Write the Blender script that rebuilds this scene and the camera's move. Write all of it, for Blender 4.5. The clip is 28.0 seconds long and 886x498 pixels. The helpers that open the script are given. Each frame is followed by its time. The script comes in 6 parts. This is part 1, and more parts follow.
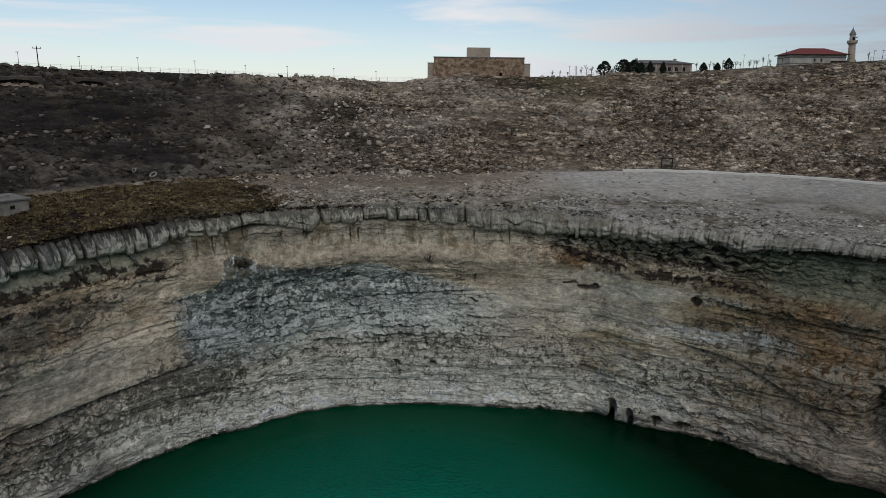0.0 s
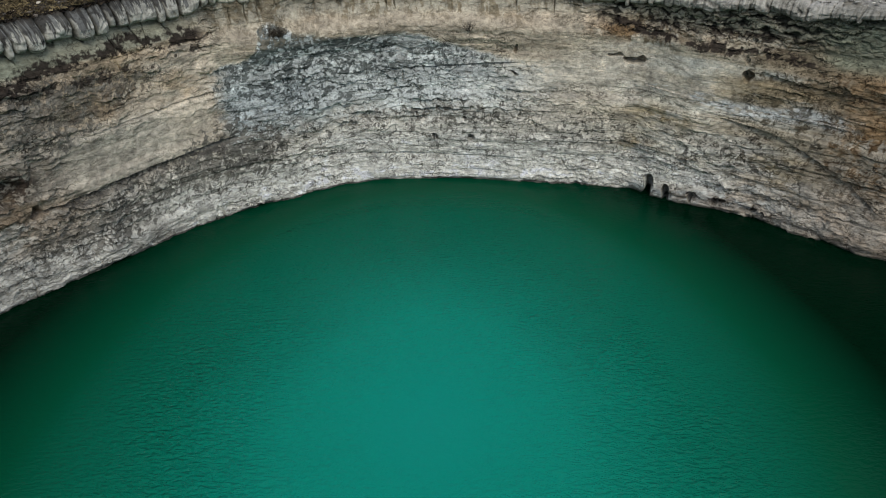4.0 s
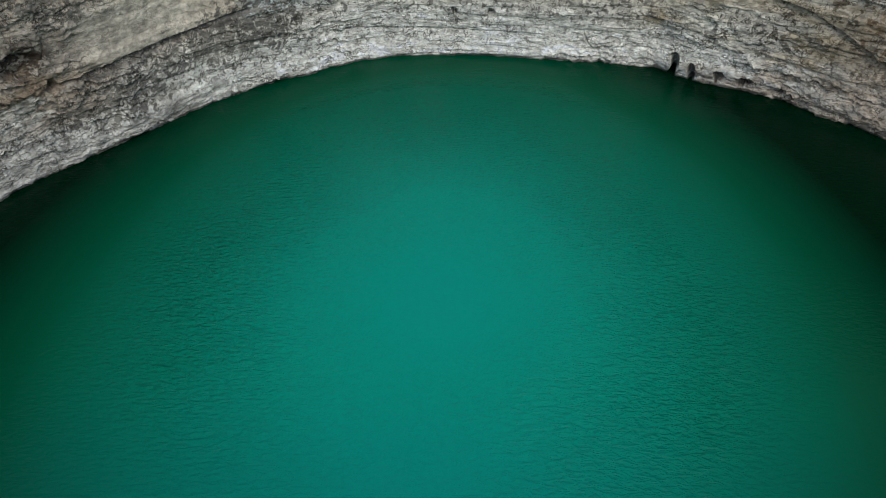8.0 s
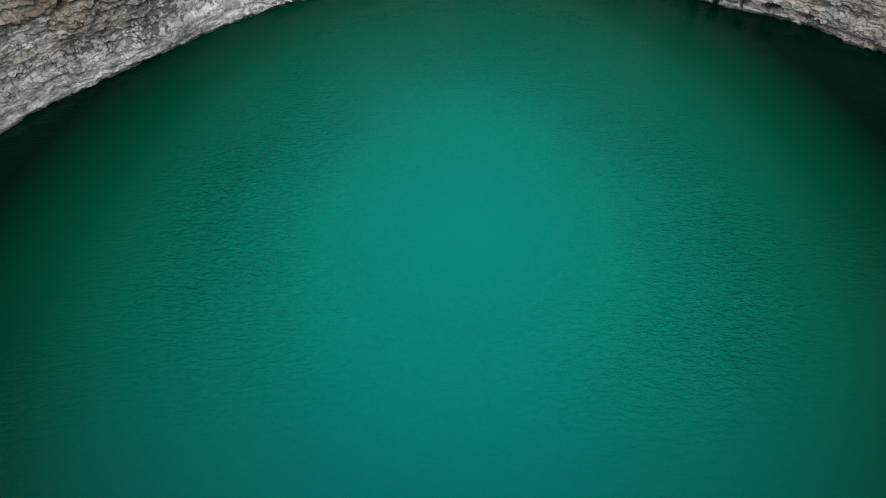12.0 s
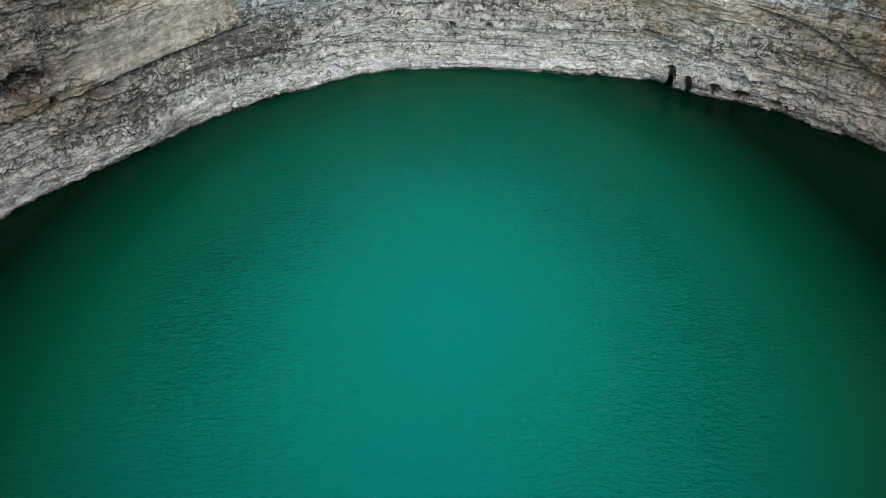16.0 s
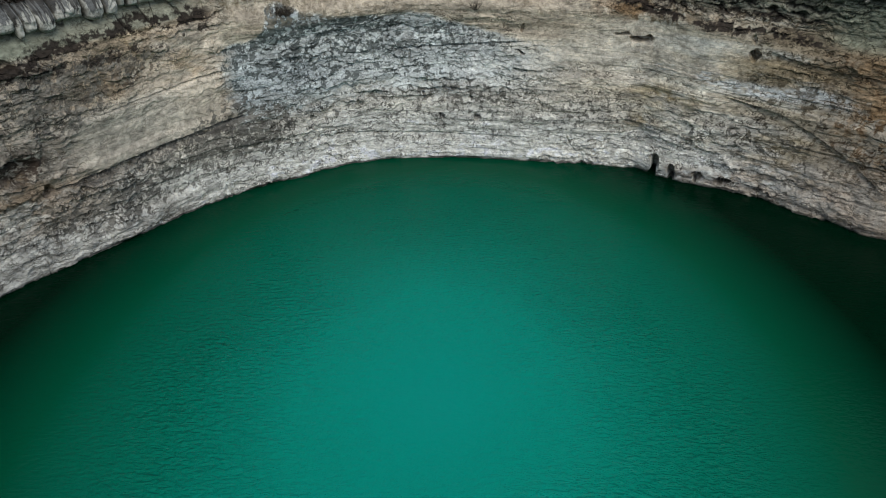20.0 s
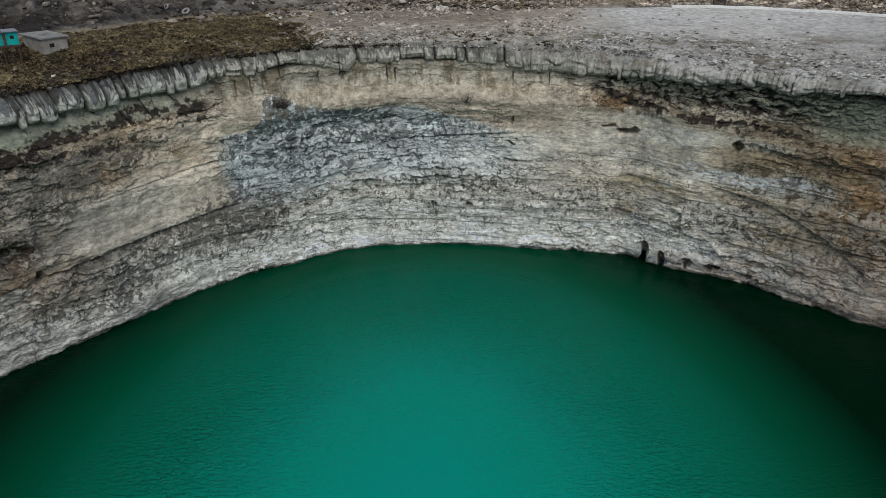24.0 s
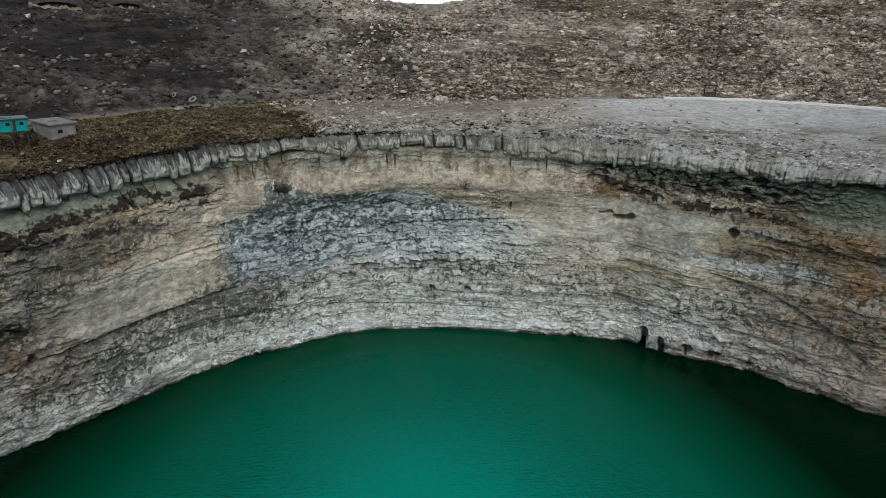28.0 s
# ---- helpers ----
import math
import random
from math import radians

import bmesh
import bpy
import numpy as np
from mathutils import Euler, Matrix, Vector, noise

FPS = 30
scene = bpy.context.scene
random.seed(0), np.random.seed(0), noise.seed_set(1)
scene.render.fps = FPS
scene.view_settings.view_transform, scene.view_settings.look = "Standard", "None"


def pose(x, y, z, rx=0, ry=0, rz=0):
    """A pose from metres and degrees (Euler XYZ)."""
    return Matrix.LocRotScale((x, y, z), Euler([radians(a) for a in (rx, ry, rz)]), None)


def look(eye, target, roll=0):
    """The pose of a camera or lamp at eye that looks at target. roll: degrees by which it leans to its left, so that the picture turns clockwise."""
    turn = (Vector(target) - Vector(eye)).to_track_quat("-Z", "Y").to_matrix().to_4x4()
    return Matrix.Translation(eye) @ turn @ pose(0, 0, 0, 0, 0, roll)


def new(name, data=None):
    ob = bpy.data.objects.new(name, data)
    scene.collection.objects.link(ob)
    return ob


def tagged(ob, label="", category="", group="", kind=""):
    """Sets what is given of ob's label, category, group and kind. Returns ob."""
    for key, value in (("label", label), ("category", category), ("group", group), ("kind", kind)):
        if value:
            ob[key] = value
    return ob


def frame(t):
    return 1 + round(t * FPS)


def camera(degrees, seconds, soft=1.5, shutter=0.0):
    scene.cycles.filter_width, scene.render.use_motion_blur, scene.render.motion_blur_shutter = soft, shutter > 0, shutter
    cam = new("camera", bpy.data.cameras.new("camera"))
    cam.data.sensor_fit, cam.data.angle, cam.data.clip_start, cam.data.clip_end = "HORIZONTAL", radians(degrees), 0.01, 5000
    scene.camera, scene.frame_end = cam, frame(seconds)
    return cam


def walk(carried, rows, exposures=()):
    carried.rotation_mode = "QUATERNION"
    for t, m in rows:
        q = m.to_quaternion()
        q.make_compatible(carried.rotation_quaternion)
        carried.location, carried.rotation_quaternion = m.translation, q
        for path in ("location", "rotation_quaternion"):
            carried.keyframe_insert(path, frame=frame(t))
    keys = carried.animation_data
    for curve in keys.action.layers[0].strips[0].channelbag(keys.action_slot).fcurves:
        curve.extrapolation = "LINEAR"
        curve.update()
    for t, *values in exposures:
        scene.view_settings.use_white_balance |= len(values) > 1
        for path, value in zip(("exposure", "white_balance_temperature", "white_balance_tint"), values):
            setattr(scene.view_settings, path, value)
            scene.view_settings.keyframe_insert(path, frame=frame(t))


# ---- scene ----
# The drone hovers over the lake near one rim, drifts a little, tilts and turns.
# seconds, degrees below the horizon, heading, lean, place
EXPOSURES = [(0.0, -0.7, 6750, 10), (1.0, -0.28, 7100, 12), (3.0, 0.29, 6900, 10), (6.0, 0.33, 6650, 9), (9.0, 0.42, 6600, 9), (11.0, 0.51, 6600, 9), (15.0, 0.46, 6600, 9), (18.0, 0.4, 6600, 9), (21.0, 0.33, 6600, 9), (24.0, 0.2, 6550, 9), (28.0, 0.1, 6500, 8)]
PATH = [
    (0.0, 13.004, -0.238, 0.686, 0.68, 1.03, 55.71),
    (0.5, 14.787, -0.423, 0.545, 0.62, 0.87, 55.66),
    (1.0, 18.287, -0.602, 0.460, 0.53, 0.85, 55.66),
    (1.5, 21.963, -0.863, 0.402, 0.34, 0.90, 55.59),
    (2.0, 25.134, -1.388, 0.383, 0.14, 0.84, 55.42),
    (2.5, 27.712, -1.867, 0.302, -0.02, 0.74, 55.23),
    (3.0, 29.438, -2.252, 0.332, -0.20, 0.74, 55.14),
    (3.5, 30.211, -2.613, 0.283, -0.31, 0.75, 55.07),
    (5.5, 33.359, -3.449, 0.340, -0.24, 0.51, 54.84),
    (6.0, 34.316, -3.656, 0.405, -0.10, 0.51, 54.82),
    (6.5, 35.676, -3.958, 0.378, 0.11, 0.47, 54.80),
    (7.0, 37.199, -4.376, 0.169, 0.34, 0.38, 54.79),
    (7.5, 38.748, -4.748, 0.025, 0.55, 0.29, 54.71),
    (8.0, 40.266, -5.030, -0.139, 0.65, 0.06, 54.63),
    (8.5, 41.776, -5.235, -0.171, 0.62, -0.19, 54.52),
    (9.0, 43.259, -5.342, -0.241, 0.41, -0.31, 54.34),
    (9.5, 44.743, -5.349, -0.215, 0.04, -0.35, 54.11),
    (10.0, 46.229, -5.172, -0.005, -0.40, -0.43, 53.90),
    (10.5, 46.888, -5.025, 0.163, -0.84, -0.55, 53.69),
    (11.0, 46.777, -4.998, 0.184, -1.25, -0.67, 53.51),
    (11.5, 46.231, -5.009, 0.138, -1.57, -0.76, 53.39),
    (12.0, 45.346, -5.131, 0.100, -1.76, -0.77, 53.36),
    (12.5, 44.520, -5.317, 0.019, -1.72, -0.74, 53.50),
    (14.5, 41.753, -5.976, -0.222, -0.54, -0.19, 54.73),
    (15.0, 41.058, -5.347, -0.229, -0.27, -0.09, 55.00),
    (15.5, 40.331, -4.906, -0.269, -0.10, 0.05, 55.24),
    (16.0, 39.551, -4.635, -0.337, -0.01, 0.12, 55.42),
    (16.5, 38.712, -4.249, -0.326, -0.01, 0.09, 55.53),
    (17.0, 37.826, -3.993, -0.235, -0.02, 0.03, 55.61),
    (17.5, 36.933, -3.945, -0.221, -0.03, -0.02, 55.63),
    (18.0, 36.006, -3.972, -0.166, -0.01, -0.07, 55.55),
    (18.5, 35.123, -3.899, -0.112, -0.01, -0.16, 55.49),
    (19.0, 34.253, -3.802, -0.070, -0.04, -0.20, 55.44),
    (19.5, 33.438, -3.649, 0.037, -0.12, -0.20, 55.46),
    (20.0, 32.566, -3.520, 0.084, -0.16, -0.25, 55.50),
    (20.5, 31.703, -3.503, 0.055, -0.08, -0.30, 55.53),
    (21.0, 30.821, -3.407, 0.145, -0.05, -0.35, 55.56),
    (21.5, 29.952, -3.324, 0.182, -0.04, -0.35, 55.60),
    (23.5, 26.464, -2.902, 0.376, 0.00, -0.31, 55.70),
    (24.0, 25.647, -2.957, 0.383, 0.08, -0.27, 55.79),
    (24.5, 24.811, -2.991, 0.399, 0.11, -0.14, 55.84),
    (25.0, 23.945, -2.985, 0.441, 0.05, -0.17, 55.82),
    (25.5, 23.133, -2.964, 0.503, 0.04, -0.14, 55.88),
    (26.0, 22.255, -2.885, 0.500, -0.02, -0.13, 55.83),
    (26.5, 21.361, -2.908, 0.535, -0.00, -0.10, 55.76),
    (27.0, 20.548, -2.905, 0.620, 0.06, -0.09, 55.86),
    (27.5, 19.746, -2.881, 0.663, 0.02, -0.05, 55.95),
    (28.0, 18.944, -2.842, 0.750, 0.00, 0.00, 56.00),
]


def heading(down, turn, lean, x, y, z):
    a, b = radians(down), radians(turn)
    way = Vector((math.sin(b) * math.cos(a), math.cos(b) * math.cos(a), -math.sin(a)))
    return look((x, y, z), Vector((x, y, z)) + 100 * way, lean)


cam = camera(64.4, 28.0, soft=0.6)
walk(cam, [(t, heading(*row)) for t, *row in PATH], EXPOSURES)

# ---- sky and sun ----
SUN_UP, SUN_TURN = 46.0, 164.0  # degrees over the horizon; compass heading from +y to +x
world = bpy.data.worlds.new("sky")
scene.world = world
world.use_nodes = True
wn, wl = world.node_tree.nodes, world.node_tree.links
wn.clear()
w_out = wn.new("ShaderNodeOutputWorld")
w_bg = wn.new("ShaderNodeBackground")
w_sky = wn.new("ShaderNodeTexSky")
w_sky.sky_type = "NISHITA"
w_sky.sun_disc = False
w_sky.sun_elevation = radians(SUN_UP)
w_sky.sun_rotation = radians(SUN_TURN)
w_sky.altitude = 1000
w_sky.air_density = 1.0
w_sky.dust_density = 0.3
w_sky.ozone_density = 4.0
w_co = wn.new("ShaderNodeTexCoord")
w_map = wn.new("ShaderNodeMapping")
w_map.inputs["Scale"].default_value = (1.0, 1.0, 9.0)
w_map.inputs["Location"].default_value = (0.35, 0.1, 0.0)
w_noise = wn.new("ShaderNodeTexNoise")
w_noise.inputs["Scale"].default_value = 2.6
w_noise.inputs["Detail"].default_value = 8
w_noise.inputs["Roughness"].default_value = 0.58
w_noise.inputs["Distortion"].default_value = 0.35
w_ramp = wn.new("ShaderNodeValToRGB")
w_ramp.color_ramp.elements[0].position = 0.42
w_ramp.color_ramp.elements[1].position = 0.6
w_ramp.color_ramp.elements[0].color = (0.08, 0.08, 0.08, 1)
w_mix = wn.new("ShaderNodeMix")
w_mix.data_type = "RGBA"
wl.new(w_co.outputs["Generated"], w_map.inputs["Vector"])
wl.new(w_map.outputs["Vector"], w_noise.inputs["Vector"])
wl.new(w_noise.outputs["Fac"], w_ramp.inputs["Fac"])
# pale haze and far cloud low over the horizon
w_axis = wn.new("ShaderNodeSeparateXYZ")
wl.new(w_co.outputs["Generated"], w_axis.inputs["Vector"])
w_low = wn.new("ShaderNodeMapRange")
w_low.inputs["From Min"].default_value, w_low.inputs["From Max"].default_value = 0.0, 0.16
w_low.inputs["To Min"].default_value, w_low.inputs["To Max"].default_value = 0.6, 0.0
wl.new(w_axis.outputs["Z"], w_low.inputs["Value"])
w_sheet = wn.new("ShaderNodeMapRange")
w_sheet.inputs["From Min"].default_value, w_sheet.inputs["From Max"].default_value = 0.0, 0.45
w_sheet.inputs["To Max"].default_value = 0.55
wl.new(w_axis.outputs["X"], w_sheet.inputs["Value"])
w_veil = wn.new("ShaderNodeMath")
w_veil.operation = "MAXIMUM"
wl.new(w_sheet.outputs["Result"], w_veil.inputs[1])
w_most = wn.new("ShaderNodeMath")
w_most.operation = "MAXIMUM"
wl.new(w_ramp.outputs["Color"], w_veil.inputs[0])
wl.new(w_veil.outputs["Value"], w_most.inputs[0])
wl.new(w_low.outputs["Result"], w_most.inputs[1])
wl.new(w_most.outputs["Value"], w_mix.inputs["Factor"])
# thin high haze brightens the blue
w_haze = wn.new("ShaderNodeMix")
w_haze.data_type, w_haze.blend_type = "RGBA", "MULTIPLY"
w_haze.inputs["Factor"].default_value = 1.0
w_haze.inputs["B"].default_value = (1.2, 1.25, 1.25, 1)
wl.new(w_sky.outputs["Color"], w_haze.inputs["A"])
wl.new(w_haze.outputs["Result"], w_mix.inputs["A"])
# the cloud sheet thickens and greys towards the east
w_thick = wn.new("ShaderNodeMapRange")
w_thick.inputs["From Min"].default_value, w_thick.inputs["From Max"].default_value = 0.05, 0.5
wl.new(w_axis.outputs["X"], w_thick.inputs["Value"])
w_cloud = wn.new("ShaderNodeMix")
w_cloud.data_type = "RGBA"
w_cloud.inputs["A"].default_value = (9.4, 9.9, 10.6, 1)
w_cloud.inputs["B"].default_value = (5.0, 5.7, 6.8, 1)
wl.new(w_thick.outputs["Result"], w_cloud.inputs["Factor"])
wl.new(w_cloud.outputs["Result"], w_mix.inputs["B"])
wl.new(w_mix.outputs["Result"], w_bg.inputs["Color"])
wl.new(w_bg.outputs["Background"], w_out.inputs["Surface"])
w_bg.inputs["Strength"].default_value = 0.13

sun_data = bpy.data.lights.new("sun", "SUN")
sun_data.energy = 1.3
sun_data.angle = radians(36)
sun_data.color = (1.0, 0.95, 0.88)
sun = new("sun", sun_data)
sun_way = Vector((math.sin(radians(SUN_TURN)) * math.cos(radians(SUN_UP)), math.cos(radians(SUN_TURN)) * math.cos(radians(SUN_UP)), math.sin(radians(SUN_UP))))
sun.matrix_world = look(sun_way * 300, (0, 0, 0))


# ---- noise on arrays ----
def lattice(ix, iy, iz, seed):
    h = (ix.astype(np.int64) * 374761393 + iy.astype(np.int64) * 668265263 + iz.astype(np.int64) * 2147483647 + seed * 974634777) & 0xFFFFFFFF
    h = ((h ^ (h >> 13)) * 1274126177) & 0xFFFFFFFF
    h = ((h ^ (h >> 16)) * 2246822519) & 0xFFFFFFFF
    return ((h ^ (h >> 15)) & 0xFFFFFF) / float(0xFFFFFF)


def vnoise(x, y, z, seed=0):
    """Smooth value noise, -1 to 1."""
    x, y, z = np.broadcast_arrays(np.asarray(x, float), np.asarray(y, float), np.asarray(z, float))
    ix, iy, iz = np.floor(x), np.floor(y), np.floor(z)
    fx, fy, fz = x - ix, y - iy, z - iz
    fx, fy, fz = (f * f * (3 - 2 * f) for f in (fx, fy, fz))
    total = 0
    for a in (0, 1):
        for b in (0, 1):
            for c in (0, 1):
                w = (fx if a else 1 - fx) * (fy if b else 1 - fy) * (fz if c else 1 - fz)
                total = total + w * lattice(ix + a, iy + b, iz + c, seed)
    return total * 2 - 1


def fbm(x, y, z, seed=0, octaves=4, gain=0.5):
    total, amp, norm = 0, 1.0, 0.0
    for k in range(octaves):
        total = total + amp * vnoise(x * 2**k, y * 2**k, z * 2**k, seed + 17 * k)
        norm += amp
        amp *= gain
    return total / norm


def smooth(a, b, v):
    t = np.clip((np.asarray(v, float) - a) / (b - a), 0, 1)
    return t * t * (3 - 2 * t)


def bump_at(p, z, p0, z0, wp, wz):
    """A soft oval spot on the wall: p degrees round the lake, z height."""
    return np.exp(-(((p - p0) / wp) ** 2) - ((z - z0) / wz) ** 2)


def cobbles(s, t, seed):
    """Distance to the nearest of many scattered middles, about 0 to 1."""
    best = np.full(np.shape(s), 9.0)
    i, j = np.floor(s), np.floor(t)
    for a in (-1, 0, 1):
        for b in (-1, 0, 1):
            cx = i + a + 0.1 + 0.8 * lattice(i + a, j + b, i * 0, seed)
            cy = j + b + 0.1 + 0.8 * lattice(i + a, j + b, i * 0 + 5, seed)
            best = np.minimum(best, np.hypot(s - cx, t - cy))
    return best


# ---- the plan: polar about the middle of the lake ----
MID = (6.0, 43.0)


def polar(x, y):
    return np.degrees(np.arctan2(np.asarray(x) - MID[0], np.asarray(y) - MID[1])), np.hypot(np.asarray(x) - MID[0], np.asarray(y) - MID[1])


def plane(p, r):
    a = np.radians(p)
    return MID[0] + r * np.sin(a), MID[1] + r * np.cos(a)


def table(p, *pairs):
    return np.interp(np.asarray(p, float), [a for a, _ in pairs], [b for _, b in pairs])


def shore(p):
    """Radius of the waterline."""
    return table(p, (-180, 76), (-110, 76), (-70, 74.6), (-60, 73.2), (-53, 72.7), (-46, 73.8), (-42, 74.1), (-38, 74.7), (-31, 75.2), (-23, 77.4), (-15, 77), (-7, 75.6), (1, 74.4), (9, 74.9), (16, 75.8), (19, 74.2), (23, 73.2), (27, 73.4), (31, 73.8), (34, 73.5), (38, 73.1), (41, 73.2), (45, 73.2), (49, 75.0), (70, 76.6), (110, 76), (180, 76))


def lip(p):
    """How far the rim stands back from the waterline."""
    return table(p, (-180, 0), (-65, 0.6), (-50, 1.6), (-38, 3.8), (-25, 4.7), (0, 4.6), (12, 1.6), (22, -1.5), (34, -1.7), (43, -0.25), (48, 0.6), (60, 0.5), (180, 0))


def terrace_back(p):
    """Radius at which the terrace ends and the hillside begins."""
    return table(p, (-180, 112), (-80, 108), (-60, 100), (-43, 99), (-31, 106), (-15, 106), (0, 107), (10, 112), (20, 123), (36, 127), (60, 125), (180, 112))


def hill_top(p):
    """Radius and height of the hill's upper edge."""
    return terrace_back(p) + table(p, (-180, 70), (-60, 62), (-30, 66), (0, 70), (20, 62), (40, 58), (180, 70)), table(p, (-180, 58.5), (-60, 58.8), (-40, 58.9), (-25, 58.35), (-19, 57.7), (-14, 57.3), (-10, 57.1), (-6.5, 56.95), (-4.6, 57.2), (-3.4, 58.0), (0, 58.5), (12, 59.2), (22, 61), (32, 63.2), (42, 64.6), (60, 65.5), (110, 62), (180, 58.5))


RIM_LOW, RIM_HIGH = 31.8, 35.0


def half_buried(x, y, p, s):
    """Stones and broken ledges that stand out of the slope, 0 to 1 over each: fewer in the dark west."""
    wx, wy = x + 0.9 * vnoise(x * 0.5, y * 0.5, 1, 91), y + 0.9 * vnoise(x * 0.5, y * 0.5, 4, 92)
    big, small = cobbles(wx / 3.1, wy / 2.1, 93), cobbles(wx / 1.5, wy / 1.1, 94)
    where = smooth(-0.3, 0.25, fbm(x * 0.07, y * 0.1, 0, 95, 3)) * (0.55 + 0.45 * smooth(-26, -8, p)) * smooth(0.0, 0.04, s) * (1 - smooth(0.97, 1.0, s))
    return where * np.clip(1.3 * smooth(0.62, 0.2, big) * smooth(-0.1, 0.3, vnoise(x * 0.25, y * 0.25, 7, 96)) + 0.75 * smooth(0.6, 0.2, small), 0, 1.4)


def ground_height(p, r):
    """Height of the terrace, the hillside and the plain beyond."""
    p, r = np.asarray(p, float), np.asarray(r, float)
    x, y = plane(p, r)
    edge = shore(p) + lip(p)
    back = terrace_back(p)
    top_r, top_z = hill_top(p)
    t = np.clip((r - edge) / np.maximum(back - edge, 1), 0, 1)
    flat = RIM_HIGH + 3.0 * t**0.75
    s = np.clip((r - back) / (top_r - back), 0, 1)
    foot = RIM_HIGH + 3.0
    slope = foot + (top_z - foot) * (s**1.08 * (1 - 0.12 * np.sin(s * 9.0 + vnoise(x * 0.03, y * 0.03, 0, 4) * 2)) * (1 - s) + s * s ** 0.9)
    z = np.where(r < back, flat, slope)
    on_hill = smooth(0, 0.1, s) * (1 - smooth(0.93, 1.0, s))
    near_top = smooth(top_r - 3, top_r + 3, r)
    z = z + on_hill * (1.1 * fbm(x * 0.06, y * 0.06, 0, 5, 3) + 0.55 * fbm(x * 0.3, y * 0.3, 0, 6, 3))
    # broken ledges along the contours of the hill
    step = z / 2.6 + 0.8 * fbm(x * 0.03, y * 0.03, 0, 9, 3)
    bold = 0.7 + 1.5 * smooth(-0.1, 0.35, fbm(x * 0.05, y * 0.05, 3, 10, 3))
    z = z + on_hill * bold * (smooth(0.0, 0.2, step - np.floor(step)) - 0.5)
    z = z + 0.85 * half_buried(x, y, p, s) * on_hill + 0.2 * on_hill * fbm(x * 0.9, y * 0.9, 0, 97, 3)
    # uneven terrace, a grassy swell on the near west part of it
    swell = table(p, (-180, 0), (-62, 0.0), (-52, 0.1), (-45, 1.0), (-30, 0.8), (-20, 0.0), (180, 0))
    z = z + (1 - smooth(0, 0.08, s)) * smooth(0.02, 0.12, t) * (0.18 * fbm(x * 0.25, y * 0.25, 0, 7, 4) + 0.4 * smooth(-26, -20, p) * smooth(0.6, 0.3, t) * fbm(x * 0.55, y * 0.55, 0, 98, 4, 0.6) + swell * 1.0 * np.sin(np.pi * t) ** 2)
    z = z + near_top * 0.25 * fbm(x * 0.05, y * 0.05, 0, 8, 3)
    z = z - 1.5 * np.exp(-(((p + 54.5) / 3.5) ** 2) - ((r - 85.5) / 7) ** 2)
    far = np.clip((r - top_r - 8) / 400, 0, 1)
    return z - far * 3.0


def ground_at(x, y):
    p, r = polar(x, y)
    return float(ground_height(p, r))


# ---- materials ----
class Mat:
    """A small builder of node materials."""

    def __init__(self, name):
        self.m = bpy.data.materials.new(name)
        self.m.use_nodes = True
        self.n, self.l = self.m.node_tree.nodes, self.m.node_tree.links
        self.b = self.n["Principled BSDF"]

    def node(self, kind, **ins):
        n = self.n.new(kind)
        for k, v in ins.items():
            n.inputs[k.replace("_", " ")].default_value = v
        return n

    def link(self, a, b):
        self.l.new(a, b)

    def coords(self, kind="Object"):
        return self.n.new("ShaderNodeTexCoord").outputs[kind]

    def position(self):
        return self.n.new("ShaderNodeNewGeometry").outputs["Position"]

    def stretched(self, vec, scale):
        n = self.n.new("ShaderNodeMapping")
        n.inputs["Scale"].default_value = scale
        self.link(vec, n.inputs["Vector"])
        return n.outputs["Vector"]

    def noise(self, vec, scale, detail=5, rough=0.55, dist=0.0):
        n = self.node("ShaderNodeTexNoise", Scale=scale, Detail=detail, Roughness=rough, Distortion=dist)
        self.link(vec, n.inputs["Vector"])
        return n.outputs["Fac"]

    def ramp(self, fac, *stops):
        n = self.n.new("ShaderNodeValToRGB")
        e = n.color_ramp.elements
        while len(e) < len(stops):
            e.new(0.5)
        for el, (pos, c) in zip(e, stops):
            el.position = pos
            el.color = (*c, 1) if len(c) == 3 else c
        self.link(fac, n.inputs["Fac"])
        return n.outputs["Color"]

    def mix(self, fac, a, b, mode="MIX"):
        n = self.n.new("ShaderNodeMix")
        n.data_type, n.blend_type = "RGBA", mode
        for s, v in (("Factor", fac), ("A", a), ("B", b)):
            if isinstance(v, (int, float)):
                n.inputs[s].default_value = v
            elif isinstance(v, tuple):
                n.inputs[s].default_value = (*v, 1)
            else:
                self.link(v, n.inputs[s])
        return n.outputs["Result"]

    def grey(self, lo, hi, fac):
        return self.ramp(fac, (lo, (0, 0, 0)), (hi, (1, 1, 1)))

    def attr(self, name):
        n = self.n.new("ShaderNodeAttribute")
        n.attribute_name = name
        return n.outputs["Color"]

    def attr_alpha(self, name):
        n = self.n.new("ShaderNodeAttribute")
        n.attribute_name = name
        return n.outputs["Alpha"]

    def relief(self, height, strength=0.4, distance=0.1):
        n = self.node("ShaderNodeBump", Strength=strength, Distance=distance)
        self.link(height, n.inputs["Height"])
        self.link(n.outputs["Normal"], self.b.inputs["Normal"])

    def done(self, color=None, rough=0.9, metal=0.0, spec=0.3):
        if color is not None:
            if isinstance(color, tuple):
                self.b.inputs["Base Color"].default_value = (*color, 1)
            else:
                self.link(color, self.b.inputs["Base Color"])
        self.b.inputs["Roughness"].default_value = rough
        self.b.inputs["Metallic"].default_value = metal
        self.b.inputs["Specular IOR Level"].default_value = spec
        return self.m


